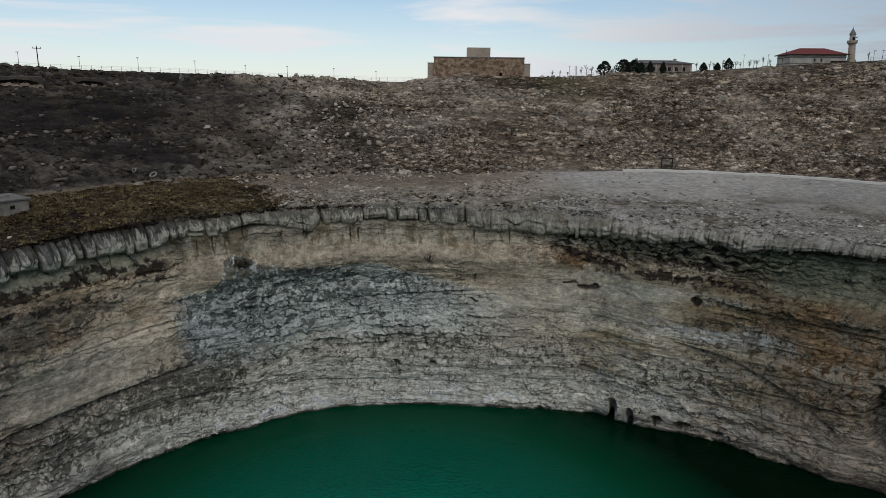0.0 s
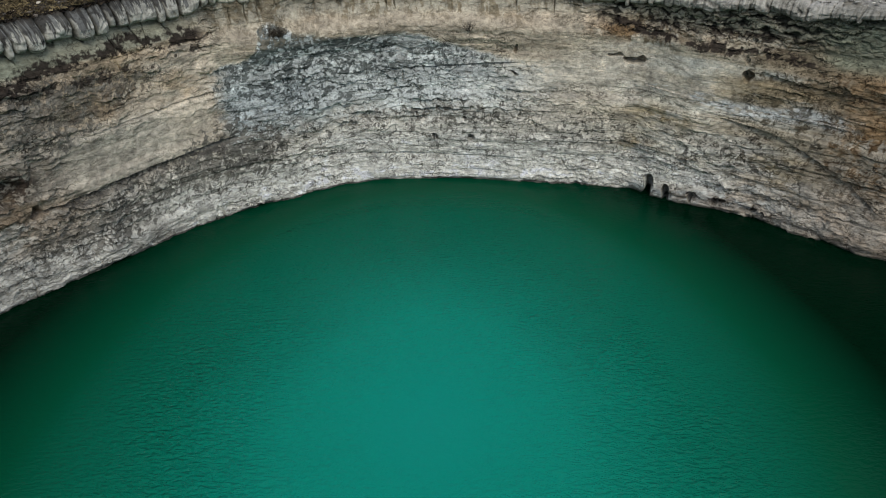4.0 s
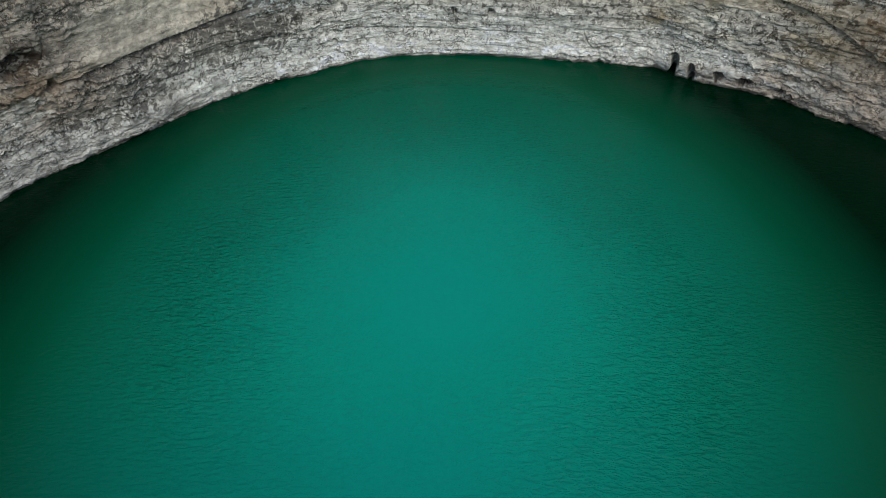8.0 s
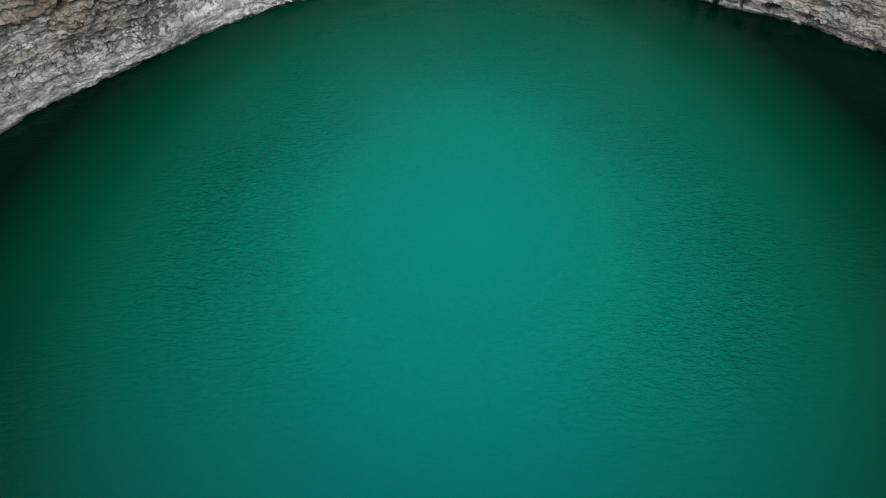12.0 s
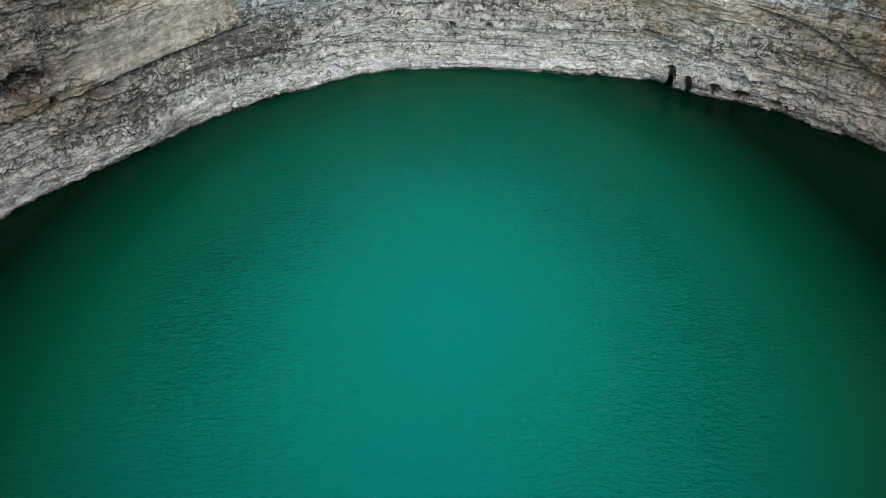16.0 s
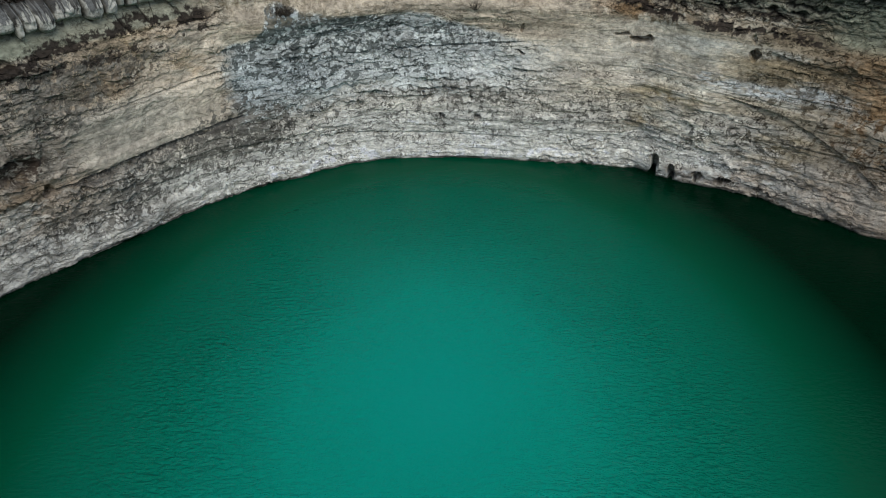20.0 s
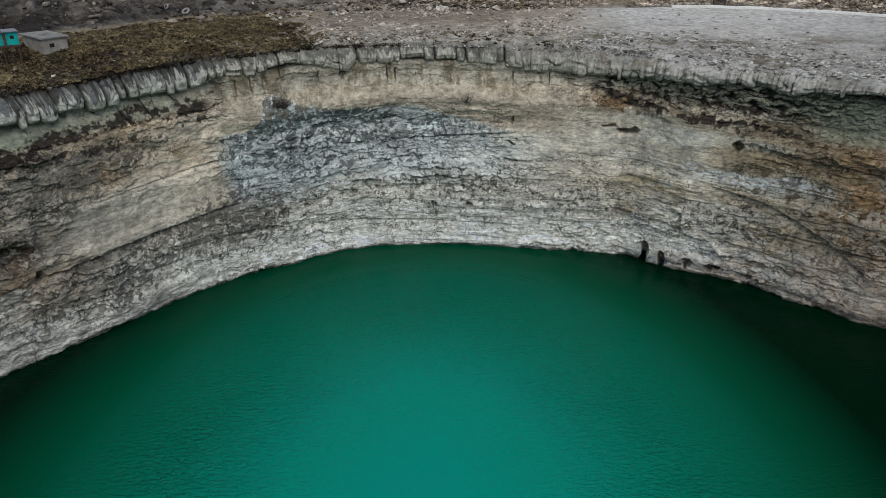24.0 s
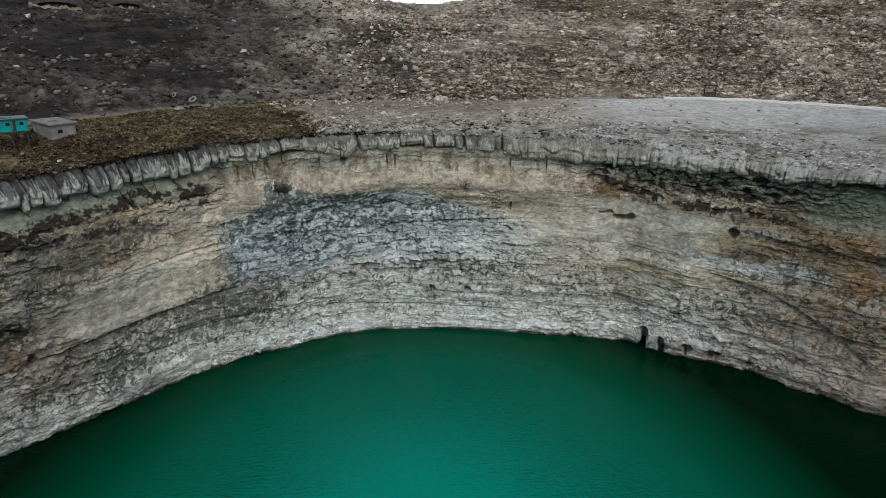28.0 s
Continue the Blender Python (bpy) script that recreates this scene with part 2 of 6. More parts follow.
def weathered(name, color, dark, scale=0.6, fine=6.0, rough=0.9, bump=0.3, distance=0.05, metal=0.0, spread=(0.35, 0.7)):
    """Two scales of wear between two colours, and a fine relief."""
    m = Mat(name)
    pos = m.position()
    big = m.noise(pos, scale, 4)
    small = m.noise(pos, fine, 6, 0.65)
    c = m.mix(m.grey(spread[0], spread[1], big), color, dark)
    c = m.mix(0.55, c, m.ramp(small, (0.3, (0.55, 0.55, 0.55)), (0.7, (1.25, 1.25, 1.25))), "MULTIPLY")
    m.relief(small, bump, distance)
    return m.done(c, rough, metal)


def rock_material(name, layer, strength, squiggles):
    """Rock whose colour is given with the surface, with soft lumps, fine grain, short wandering cracks and painted
    relief shadows of its own.
    """
    m = Mat(name)
    pos = m.position()
    base = m.attr("tone")
    beds = m.noise(m.stretched(pos, (0.45, 0.45, layer)), 1.0, 6, 0.62, 0.9)
    grain = m.noise(m.stretched(pos, (1, 1, 1.3)), 1.25, 4, 0.6, 0.9)
    lumps = m.noise(m.stretched(pos, (1, 1, 1.25)), 0.95, 3, 0.5, 1.3)
    c = m.mix(0.55, base, m.ramp(beds, (0.3, (0.58, 0.57, 0.56)), (0.5, (0.98, 0.98, 0.98)), (0.72, (1.22, 1.21, 1.19))), "MULTIPLY")
    c = m.mix(0.6, c, m.ramp(grain, (0.33, (0.45, 0.45, 0.45)), (0.48, (0.98, 0.98, 0.98)), (0.66, (1.35, 1.35, 1.35))), "MULTIPLY")
    # curled relief shadows put into the colour, thick and thin, and cracks; all come and go
    curl = m.ramp(lumps, (0.43, (1, 1, 1)), (0.475, (0.16, 0.15, 0.14)), (0.505, (0.16, 0.15, 0.14)), (0.535, (1.15, 1.15, 1.13)), (0.6, (1, 1, 1)))
    here = m.noise(m.stretched(pos, (1, 1, 1.8)), 0.42, 4, 0.6)
    split = m.noise(m.stretched(pos, (0.3, 0.3, layer * 1.1)), 1.0, 3, 0.5, 0.7)
    crack = m.ramp(split, (0.465, (1.05, 1.05, 1.05)), (0.49, (0.34, 0.33, 0.32)), (0.5, (0.34, 0.33, 0.32)), (0.525, (1, 1, 1)))
    there = m.noise(m.stretched(pos, (0.2, 0.2, 0.6)), 1.0, 3, 0.6)
    much = m.mix(m.attr_alpha("tone"), (0.0, 0.0, 0.0), (squiggles, squiggles, squiggles))
    c = m.mix(m.mix(much, (0.0, 0.0, 0.0), m.grey(0.46, 0.58, here)), c, curl, "MULTIPLY")
    c = m.mix(m.mix(m.mix(0.7, much, (0.0, 0.0, 0.0)), (0.0, 0.0, 0.0), m.grey(0.48, 0.6, there)), c, crack, "MULTIPLY")
    h = m.mix(0.5, beds, m.mix(0.35, lumps, grain))
    h = m.mix(m.mix(0.6, (0.0, 0.0, 0.0), much), h, m.mix(0.5, curl, crack))
    m.relief(h, strength, 0.5)
    return m.done(c, 0.95, 0, 0.12)


ROCK = rock_material("limestone_beds", 1.3, 0.8, 0.9)
RIM_ROCK = rock_material("rim_limestone", 0.3, 0.45, 0.5)

m = Mat("hill_ground")
pos = m.position()
base = m.attr("tone")
warp = m.mix(0.25, pos, m.n.new("ShaderNodeTexNoise").outputs["Color"], "ADD")
stones = m.node("ShaderNodeTexVoronoi", Scale=0.62, Randomness=1.0)
m.link(m.stretched(warp, (0.6, 0.9, 2.2)), stones.inputs["Vector"])
pebbles = m.node("ShaderNodeTexVoronoi", Scale=1.9, Randomness=1.0)
m.link(m.stretched(warp, (1.0, 1.0, 1.8)), pebbles.inputs["Vector"])
tuft = m.noise(pos, 0.8, 8, 0.72)
c = m.mix(0.6, base, m.ramp(tuft, (0.34, (0.4, 0.38, 0.36)), (0.5, (0.95, 0.94, 0.92)), (0.68, (1.5, 1.46, 1.4))), "MULTIPLY")
pick = m.ramp(stones.outputs["Color"], (0.2, (0.62, 0.6, 0.58)), (0.68, (1.0, 1.0, 1.0)), (0.9, (1.9, 1.86, 1.8)))
stony = m.attr_alpha("tone")
plain = c
c = m.mix(0.75, c, pick, "MULTIPLY")
c = m.mix(0.7, c, m.ramp(pebbles.outputs["Color"], (0.15, (0.55, 0.53, 0.5)), (0.6, (1.0, 1.0, 1.0)), (0.95, (1.7, 1.66, 1.6))), "MULTIPLY")
c = m.mix(0.7, c, m.ramp(stones.outputs["Distance"], (0.3, (1, 1, 1)), (0.7, (0.22, 0.2, 0.18))), "MULTIPLY")
c = m.mix(stony, plain, c)
# broken beds that show through the soil
beds = m.noise(m.stretched(pos, (0.3, 0.3, 1.5)), 1.0, 4, 0.62, 0.7)
chips = m.noise(m.stretched(pos, (1, 1, 1.4)), 0.75, 4, 0.62, 0.5)
crack = m.ramp(beds, (0.42, (1.15, 1.13, 1.1)), (0.475, (0.3, 0.28, 0.26)), (0.495, (0.3, 0.28, 0.26)), (0.54, (1, 1, 1)))
chip = m.ramp(chips, (0.4, (1.35, 1.3, 1.25)), (0.465, (0.2, 0.18, 0.165)), (0.485, (0.2, 0.18, 0.165)), (0.55, (1.1, 1.1, 1.1)))
c = m.mix(m.mix(0.2, stony, (0.0, 0.0, 0.0)), c, crack, "MULTIPLY")
c = m.mix(m.mix(0.05, stony, (0.0, 0.0, 0.0)), c, chip, "MULTIPLY")
m.relief(m.mix(0.35, m.ramp(stones.outputs["Distance"], (0.1, (1, 1, 1)), (0.7, (0, 0, 0))), m.ramp(pebbles.outputs["Distance"], (0.1, (1, 1, 1)), (0.6, (0, 0, 0)))), 1.0, 0.6)
GROUND = m.done(c, 0.97, 0, 0.1)

m = Mat("lake_water")
pos = m.position()
turn = m.n.new("ShaderNodeMapping")
turn.inputs["Rotation"].default_value = (0, 0, radians(-24))
turn.inputs["Scale"].default_value = (0.8, 1.7, 1.0)
m.link(pos, turn.inputs["Vector"])
wave = m.noise(turn.outputs["Vector"], 1.35, 2, 0.5, 0.5)
breeze = m.noise(m.stretched(pos, (1.0, 1.3, 1.0)), 0.03, 4, 0.55)
# milky turquoise in the middle of the lake, bluer to the south, green towards the shores
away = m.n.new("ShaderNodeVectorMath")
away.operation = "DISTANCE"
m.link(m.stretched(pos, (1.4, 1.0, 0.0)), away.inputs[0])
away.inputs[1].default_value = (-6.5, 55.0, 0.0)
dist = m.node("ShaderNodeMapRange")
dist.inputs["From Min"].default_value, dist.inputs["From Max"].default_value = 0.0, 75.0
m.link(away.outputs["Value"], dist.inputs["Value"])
# bright open middle, dark shade and reflections by the cliffs put into the colour
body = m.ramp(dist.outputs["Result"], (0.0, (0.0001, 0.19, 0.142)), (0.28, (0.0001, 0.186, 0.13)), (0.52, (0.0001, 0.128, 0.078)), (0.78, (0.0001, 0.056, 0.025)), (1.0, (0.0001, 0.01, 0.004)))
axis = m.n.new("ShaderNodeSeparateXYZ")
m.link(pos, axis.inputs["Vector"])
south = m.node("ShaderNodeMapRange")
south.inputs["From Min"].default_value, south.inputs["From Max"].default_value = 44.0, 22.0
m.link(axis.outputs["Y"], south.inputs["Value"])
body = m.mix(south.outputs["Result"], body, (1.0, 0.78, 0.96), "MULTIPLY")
bump = m.node("ShaderNodeBump", Distance=1.15)
# the breeze dies under the cliffs
calm = m.ramp(dist.outputs["Result"], (0.04, (0.2, 0.2, 0.2)), (0.36, (0.9, 0.9, 0.9)), (0.52, (1, 1, 1)), (0.78, (0.1, 0.1, 0.1)))
calm = m.mix(south.outputs["Result"], calm, (0.15, 0.15, 0.15))
m.link(m.mix(1.0, calm, m.ramp(breeze, (0.3, (0.65, 0.65, 0.65)), (0.6, (1, 1, 1))), "MULTIPLY"), bump.inputs["Strength"])
m.link(wave, bump.inputs["Height"])
m.link(bump.outputs["Normal"], m.b.inputs["Normal"])
m.b.inputs["IOR"].default_value = 1.33
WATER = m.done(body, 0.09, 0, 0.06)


# ---- the large structure ----
def grid_mesh(name, x, y, z, tone=None, alpha=None, wrap=False, smooth_faces=True):
    """A sheet from arrays of rows and columns."""
    rows, cols = x.shape
    verts = np.stack([x, y, z], -1).reshape(-1, 3)
    i, j = np.meshgrid(np.arange(rows - 1), np.arange(cols if wrap else cols - 1), indexing="ij")
    k = (j + 1) % cols
    quads = np.stack([i * cols + j, i * cols + k, (i + 1) * cols + k, (i + 1) * cols + j], -1).reshape(-1, 4)
    me = bpy.data.meshes.new(name)
    me.vertices.add(len(verts))
    me.vertices.foreach_set("co", verts.ravel())
    me.loops.add(quads.size)
    me.loops.foreach_set("vertex_index", quads.ravel())
    me.polygons.add(len(quads))
    me.polygons.foreach_set("loop_start", np.arange(len(quads)) * 4)
    me.polygons.foreach_set("use_smooth", np.full(len(quads), smooth_faces))
    me.update(calc_edges=True)
    if tone is not None:
        at = me.color_attributes.new("tone", "FLOAT_COLOR", "POINT")
        at.data.foreach_set("color", np.concatenate([tone.reshape(-1, 3), np.ones((len(verts), 1)) if alpha is None else alpha.reshape(-1, 1)], 1).ravel())
    return me


def blend(tone, mask, color):
    return tone + (np.array(color) - tone) * np.clip(mask, 0, 1)[..., None]


def angles(fine, lo=-80, hi=76):
    """Degrees round the lake: close steps where the wall is seen, wide ones behind."""
    return np.concatenate([np.arange(lo, hi, fine), np.arange(hi, 360 + lo, 2.5)])


def wrapped(p):
    return (np.asarray(p) + 180) % 360 - 180


def cells(s, t, seed):
    """A random level for each block of an uneven wall: s along, t across the beds, in blocks."""
    row = np.floor(t)
    k = np.floor(s + 7.3 * lattice(row, row * 0 + 3, row * 0, seed))
    return lattice(k, row, row * 0, seed + 1) - 0.5


# caves and holes in the wall: degrees round the lake, height, half sizes, depth
HOLLOWS = [
    (18.6, 1.7, 0.62, 1.9, 4.0), (21.1, 1.5, 0.42, 1.4, 3.0), (24.6, 2.0, 0.7, 0.75, 3.0), (24.2, 0.9, 0.45, 0.7, 2.4), (27.2, 1.7, 0.6, 0.8, 3.0), (28.0, 2.1, 0.45, 0.5, 2.2), (32.2, 1.7, 0.35, 0.45, 1.8), (33.4, 1.6, 0.3, 0.4, 1.6),
    (14.7, 22.7, 1.5, 0.6, 2.8), (12.0, 23.0, 1.0, 0.3, 1.0), (-0.4, 19.2, 0.55, 0.24, 1.6), (-0.2, 23.0, 0.3, 0.7, 0.9), (28.0, 23.0, 0.5, 0.7, 2.4), (27.6, 25.4, 0.3, 0.9, 0.8),
    (-10.4, 7.6, 0.4, 0.5, 1.3), (-5.9, 7.7, 0.45, 0.45, 1.3), (-6.2, 11.4, 0.28, 0.3, 1.0), (-12.6, 11.8, 0.35, 0.3, 1.0), (48.5, 11.0, 1.2, 4.5, 2.2), (-62.6, 15.4, 1.8, 1.6, 1.0), (-60.2, 11.6, 0.5, 1.0, 1.5),
    (-60.4, 28.2, 0.9, 0.8, 1.6), (-14.2, 18.0, 0.3, 1.1, 0.8), (-15.2, 17.2, 0.25, 0.8, 0.7), (-21.0, 31.0, 0.3, 1.3, 1.0),
]


def under(p, z, line, depth, reach):
    """An overhanging bed: the wall stands back below a line of degrees and heights, and recovers further down."""
    zc = table(p, *line)
    inside = smooth(line[0][0], line[0][0] + 2.5, p) * (1 - smooth(line[-1][0] - 2.5, line[-1][0], p))
    return depth * inside * np.where(z < zc, np.exp(-np.maximum(zc - z, 0) / reach), 0)


def bed_height(x, y, z):
    return z + 1.1 * fbm(x * 0.018, y * 0.018, 0, 21, 3) + 0.35 * fbm(x * 0.09, y * 0.09, 0, 22, 2)


def plates(s, t, seed):
    """Broken beds that lean out towards their foot and are cut back under it: s along, t across, in pieces. 0 to 1, most at the foot."""
    row = np.floor(t)
    f = t - row
    proud = smooth(-0.35, 0.5, vnoise(s + 9.7 * lattice(row, row * 0 + 3, row * 0, seed), row * 3.7, 0.5, seed + 1))
    return proud * (1 - f) * smooth(-0.02, 0.16, f)


def wall_frame(p, z):
    """Metres along the wall and height in the beds, both wandering as the rock is broken."""
    x, y = plane(p, shore(p))
    arc = np.radians(p) * 75
    zl = bed_height(x, y, z)
    wx = arc + 1.3 * fbm(x * 0.5, y * 0.5, z * 0.8, 33, 3)
    wz = zl + 1.5 * fbm(x * 0.36, y * 0.36, z * 0.35, 34, 5, 0.66)
    return x, y, arc, zl, wx, wz


def smooth_face(p, z):
    """Where the face is washed or rubbed smooth, 0 to 1: the west, the talus under the northern rim, a clean face in the east."""
    plain = smooth(-37, -40, p) * (1 - smooth(-55, -58, p)) * smooth(11.6, 12.3, z) * (1 - 0.45 * smooth(18, 20, z)) * (1 - smooth(26, 27.5, z))
    talus = smooth(-37, -34, p) * (1 - smooth(2, 9, p)) * smooth(25, 26.5, z)
    clean = smooth(-3, 2, p) * (1 - smooth(26, 33, p)) * smooth(15.5, 18.5, z - 0.1 * p) * (1 - smooth(25, 27, z))
    return np.clip(0.92 * plain + 0.65 * talus + 0.75 * clean, 0, 1)


def wall_offset(p, z):
    """How far the wall's face stands back from the waterline, with beds, ledges and hollows."""
    x, y, arc, zl, wx, wz = wall_frame(p, z)
    up = np.clip(z / RIM_LOW, 0, 1)
    west, east = smooth(-36, -41, p), smooth(6, 16, p)
    marl = west * smooth(28.3, 29.3, zl)
    calm = np.maximum(smooth_face(p, z), 0.9 * marl)
    rough = (0.22 + 0.78 * smooth(-0.25, 0.3, fbm(x * 0.06, y * 0.06, z * 0.13, 27, 3))) * (1 - 0.93 * calm)
    rough = np.maximum(rough, 0.85 * np.clip(1.4 * bump_at(p, z, -20, 18.5, 15, 6.5), 0, 1))
    low = smooth(0, 2.5, z)
    off = lip(p) * up**1.3 + low * 0.9 * fbm(x * 0.035, y * 0.035, z * 0.06, 23, 3)
    # beds: harder ones stand proud, softer ones weather back
    off = off + low * (0.45 * smooth(-0.25, 0.15, vnoise(zl * 0.4, 3.3, x * 0.012, 24)) - 0.22)
    off = off + (0.16 * smooth(-0.12, 0.12, vnoise(zl * 1.35, x * 0.14, y * 0.14, 25)) - 0.08) * (1 - calm)
    # broken plates of three sizes, each overhanging the one below
    off = off - rough * (0.6 * plates(wx / 3.2, wz / 1.7, 35) + 0.48 * plates(wx / 1.6, wz / 0.85, 36) + 0.12 * plates(wx / 0.8, wz / 0.43, 37)) + 0.36 * rough
    # soft lumps, and blocks fallen out between upright splits
    off = off - (0.2 + 0.5 * rough) * fbm(x * 0.42, y * 0.42, z * 0.5, 26, 4, 0.55)
    off = off + rough * 0.5 * np.maximum(cells(wx / 2.2, wz / 1.2, 38), 0.12)
    split = np.abs(fbm(x * 0.12, y * 0.12, zl * 0.05, 28, 3))
    off = off + 0.4 * rough * (1 - smooth(0.0, 0.03, split)) * smooth(0.0, 0.25, vnoise(x * 0.06, y * 0.06, z * 0.15, 39))
    # named overhangs
    off = off + under(p, z, ((-62, 11.6), (-57.5, 11.5), (-52, 12.0), (-45, 12.3), (-38.5, 12.9), (-35, 12.9)), 1.5, 0.8) + under(p, z, ((-54, 19.4), (-47, 19.8), (-41, 20.2), (-36, 20.4)), 0.4, 0.3)
    off = off + under(p, z, ((25, 16.3), (27.3, 16.0), (33, 14.9), (39.4, 11.8), (43.5, 8.6), (46, 6.5)), 1.2, 1.6)
    off = off + under(p, z, ((-17, 19.3), (-11, 19.8), (-4, 20.6), (1, 21)), 0.7, 0.6) + under(p, z, ((10, 8.4), (14, 9.0), (21, 8.2)), 0.5, 0.6)
    off = off + under(p, z, ((-26, 6.2), (-18, 5.2), (-8, 4.6), (2, 4.6)), 0.5, 0.4) + under(p, z, ((29, 24.2), (34, 23.2), (47, 22.5), (52, 22)), 0.8, 0.8)
    # the soft bed under the rim, hollowed deepest in the west and east
    deep = table(p, (-180, 1.2), (-62, 2.6), (-42, 1.9), (-36, 1.1), (-30, 0.9), (-8, 0.8), (2, 0.9), (12, 1.5), (20, 1.9), (40, 2.4), (46, 3.2), (56, 4.0), (180, 1.2))
    line = table(p, (-180, 29.5), (-40, 29.5), (-36, 28), (0, 28), (10, 26.5), (20, 26), (34, 25), (60, 25), (180, 29))
    off = off + deep * smooth(line - 0.4, line + 4.0, zl) + 0.45 * west * smooth(line - 0.6, line, zl + 0.5 * fbm(x * 0.4, y * 0.4, 0, 46, 2))
    # thin crumbling layers under the eastern rim
    marl_e = east * smooth(27.2, 28.2, zl - 0.05 * (p - 20)) * (1 - 0.5 * smooth(34, 40, p))
    off = off + marl_e * (1.5 * (np.minimum(cobbles(wx / 1.9, wz / 0.62, 47), 0.8) ** 2 - 0.25) - 0.6 * plates(wx / 3.0, wz / 0.75, 49))
    # upright grooves in the western marl, small hanging columns under the northern rim
    off = off + marl * 0.3 * (1 - smooth(0, 0.05, np.abs(vnoise(arc * 0.5, z * 0.08, 0, 48))))
    mid = smooth(-37, -33, p) * (1 - smooth(2, 9, p)) * smooth(28.8, 29.8, z + 0.9 * fbm(x * 0.3, y * 0.3, 0, 50, 2))
    off = off - mid * (0.35 + 0.5 * vnoise(arc * 0.35, z * 0.2, 0, 56) - 0.9 * (1 - smooth(0, 0.07, np.abs(vnoise(arc * 0.6, z * 0.1, 0, 55)))) * smooth(-0.15, 0.15, vnoise(arc * 0.4, z * 0.4, 0, 56)))
    # talus under the rim in the north
    fan = table(p, (-180, 0), (-37, 0), (-31, 1), (2, 1), (10, 0), (180, 0))
    off = off - fan * 1.7 * smooth(22.5, 25.5, z) * (1 - smooth(26.5, 30.5, z)) * (0.7 + 0.5 * fbm(x * 0.12, y * 0.12, 0, 31, 3))
    off = off + 2.2 * smooth(32.4, 33.4, z)
    # foot of the wall, nibbled by the water
    off = off + (0.2 + 0.5 * fbm(x * 0.22, y * 0.22, 0, 32, 3)) * (1 - smooth(0.1, 0.7, z)) - 0.4
    for p0, z0, wp, wz0, d in HOLLOWS:
        off = off + d * smooth(0.25, 0.6, bump_at(p + 0.5 * vnoise(x * 0.9, y * 0.9, z * 0.9, 51), z + 0.5 * vnoise(x * 0.8, y * 0.8, z * 0.8, 53), p0, z0, wp, wz0))
    return off


def wall_tone(p, z):
    x, y, arc, zl, wx, wz = wall_frame(p, z)
    n1 = fbm(x * 0.05, y * 0.05, z * 0.09, 41, 4)
    n2 = fbm(x * 0.16, y * 0.16, z * 0.42, 42, 5, 0.6)
    n3 = fbm(x * 0.55, y * 0.55, z * 1.2, 43, 4, 0.6)
    n4 = fbm(x * 1.3, y * 1.3, z * 1.2, 54, 3, 0.6)
    streak = fbm(x * 0.6, y * 0.6, z * 0.09, 44, 3)
    bed = fbm(x * 0.05, y * 0.05, zl * 0.7, 52, 4)
    # curled blots: a noise whose own place is stirred
    sx, sz = arc + 0.75 * fbm(arc * 0.9, z * 1.1, 2, 57, 3), z + 0.6 * fbm(arc * 0.9, z * 1.1, 5, 58, 3)
    blot = fbm(sx * 1.7, sz * 2.0, 0, 45, 4, 0.75)
    bars = fbm(sx * 0.5, sz * 2.4, 3, 46, 4, 0.7)
    commas = fbm(sx * 2.2, sz * 1.1, 6, 59, 3, 0.7)
    tone = np.empty((*np.shape(p), 3))
    tone[:] = (0.52, 0.465, 0.37)
    # pale washed rock near the water
    tone = blend(tone, smooth(15.5, 6, z + 4 * n1 + 2 * n2), (0.7, 0.685, 0.61))
    tone = blend(tone, smooth(7, 2.5, z + 2 * n1 + 1.5 * n2) * smooth(0.2, -0.1, n1) * 0.6, (0.64, 0.665, 0.625))
    # ochre beds high up
    tone = blend(tone, smooth(19, 25, z + 3 * n1 + 2 * n2) * 0.75, (0.46, 0.405, 0.3))
    east, west = smooth(4, 22, p), smooth(-35, -42, p)
    tone = blend(tone, east * smooth(-0.2, 0.35, n1 + 0.6 * n2) * smooth(4, 10, z) * 0.7, (0.42, 0.36, 0.25))
    tone = blend(tone, east * smooth(-0.1, 0.3, bed + 0.5 * n2) * 0.7, (0.6, 0.58, 0.5))
    # smooth pinkish face in the west, brown and grimy higher up
    tone = blend(tone, smooth(-36, -38, p + n3) * smooth(11, 13, z + n2) * 0.75, (0.53, 0.455, 0.35))
    tone = blend(tone, west * smooth(20.2, 21.5, z + n2) * smooth(-0.2, 0.2, n1 + n2 - 0.02 * (p + 44)) * 0.75, (0.36, 0.27, 0.17))
    tone = blend(tone, smooth(-40, -46, p + 3 * n2) * smooth(11.5, 13, z + n2) * smooth(20.5, 19, z + n2) * 0.55, (0.56, 0.51, 0.42))
    # darker tones towards both ends of the wall, browner low down
    tone = blend(tone, smooth(-47, -60, p + 4 * n2) * smooth(9, 13, z) * 0.6, (0.27, 0.24, 0.195))
    tone = blend(tone, smooth(24, 42, p + 4 * n2) * 0.68, (0.25, 0.21, 0.16))
    tone = blend(tone, (smooth(-41, -50, p + 3 * n2) + smooth(30, 40, p + 3 * n2)) * smooth(12, 9, z) * 0.5, (0.38, 0.345, 0.29))
    tone = blend(tone, smooth(-50, -57, p + 3 * n2) * smooth(4.5, 8, z + 2 * n2) * smooth(14, 11, z) * smooth(-0.3, 0.1, n2 + 0.5 * n3) * 0.65, (0.27, 0.2, 0.135))
    tone = blend(tone, smooth(24, 32, p + 3 * n2) * smooth(9, 6, z + 2 * n2) * smooth(-0.3, 0.15, n2 + 0.5 * n3) * 0.6, (0.36, 0.29, 0.22))
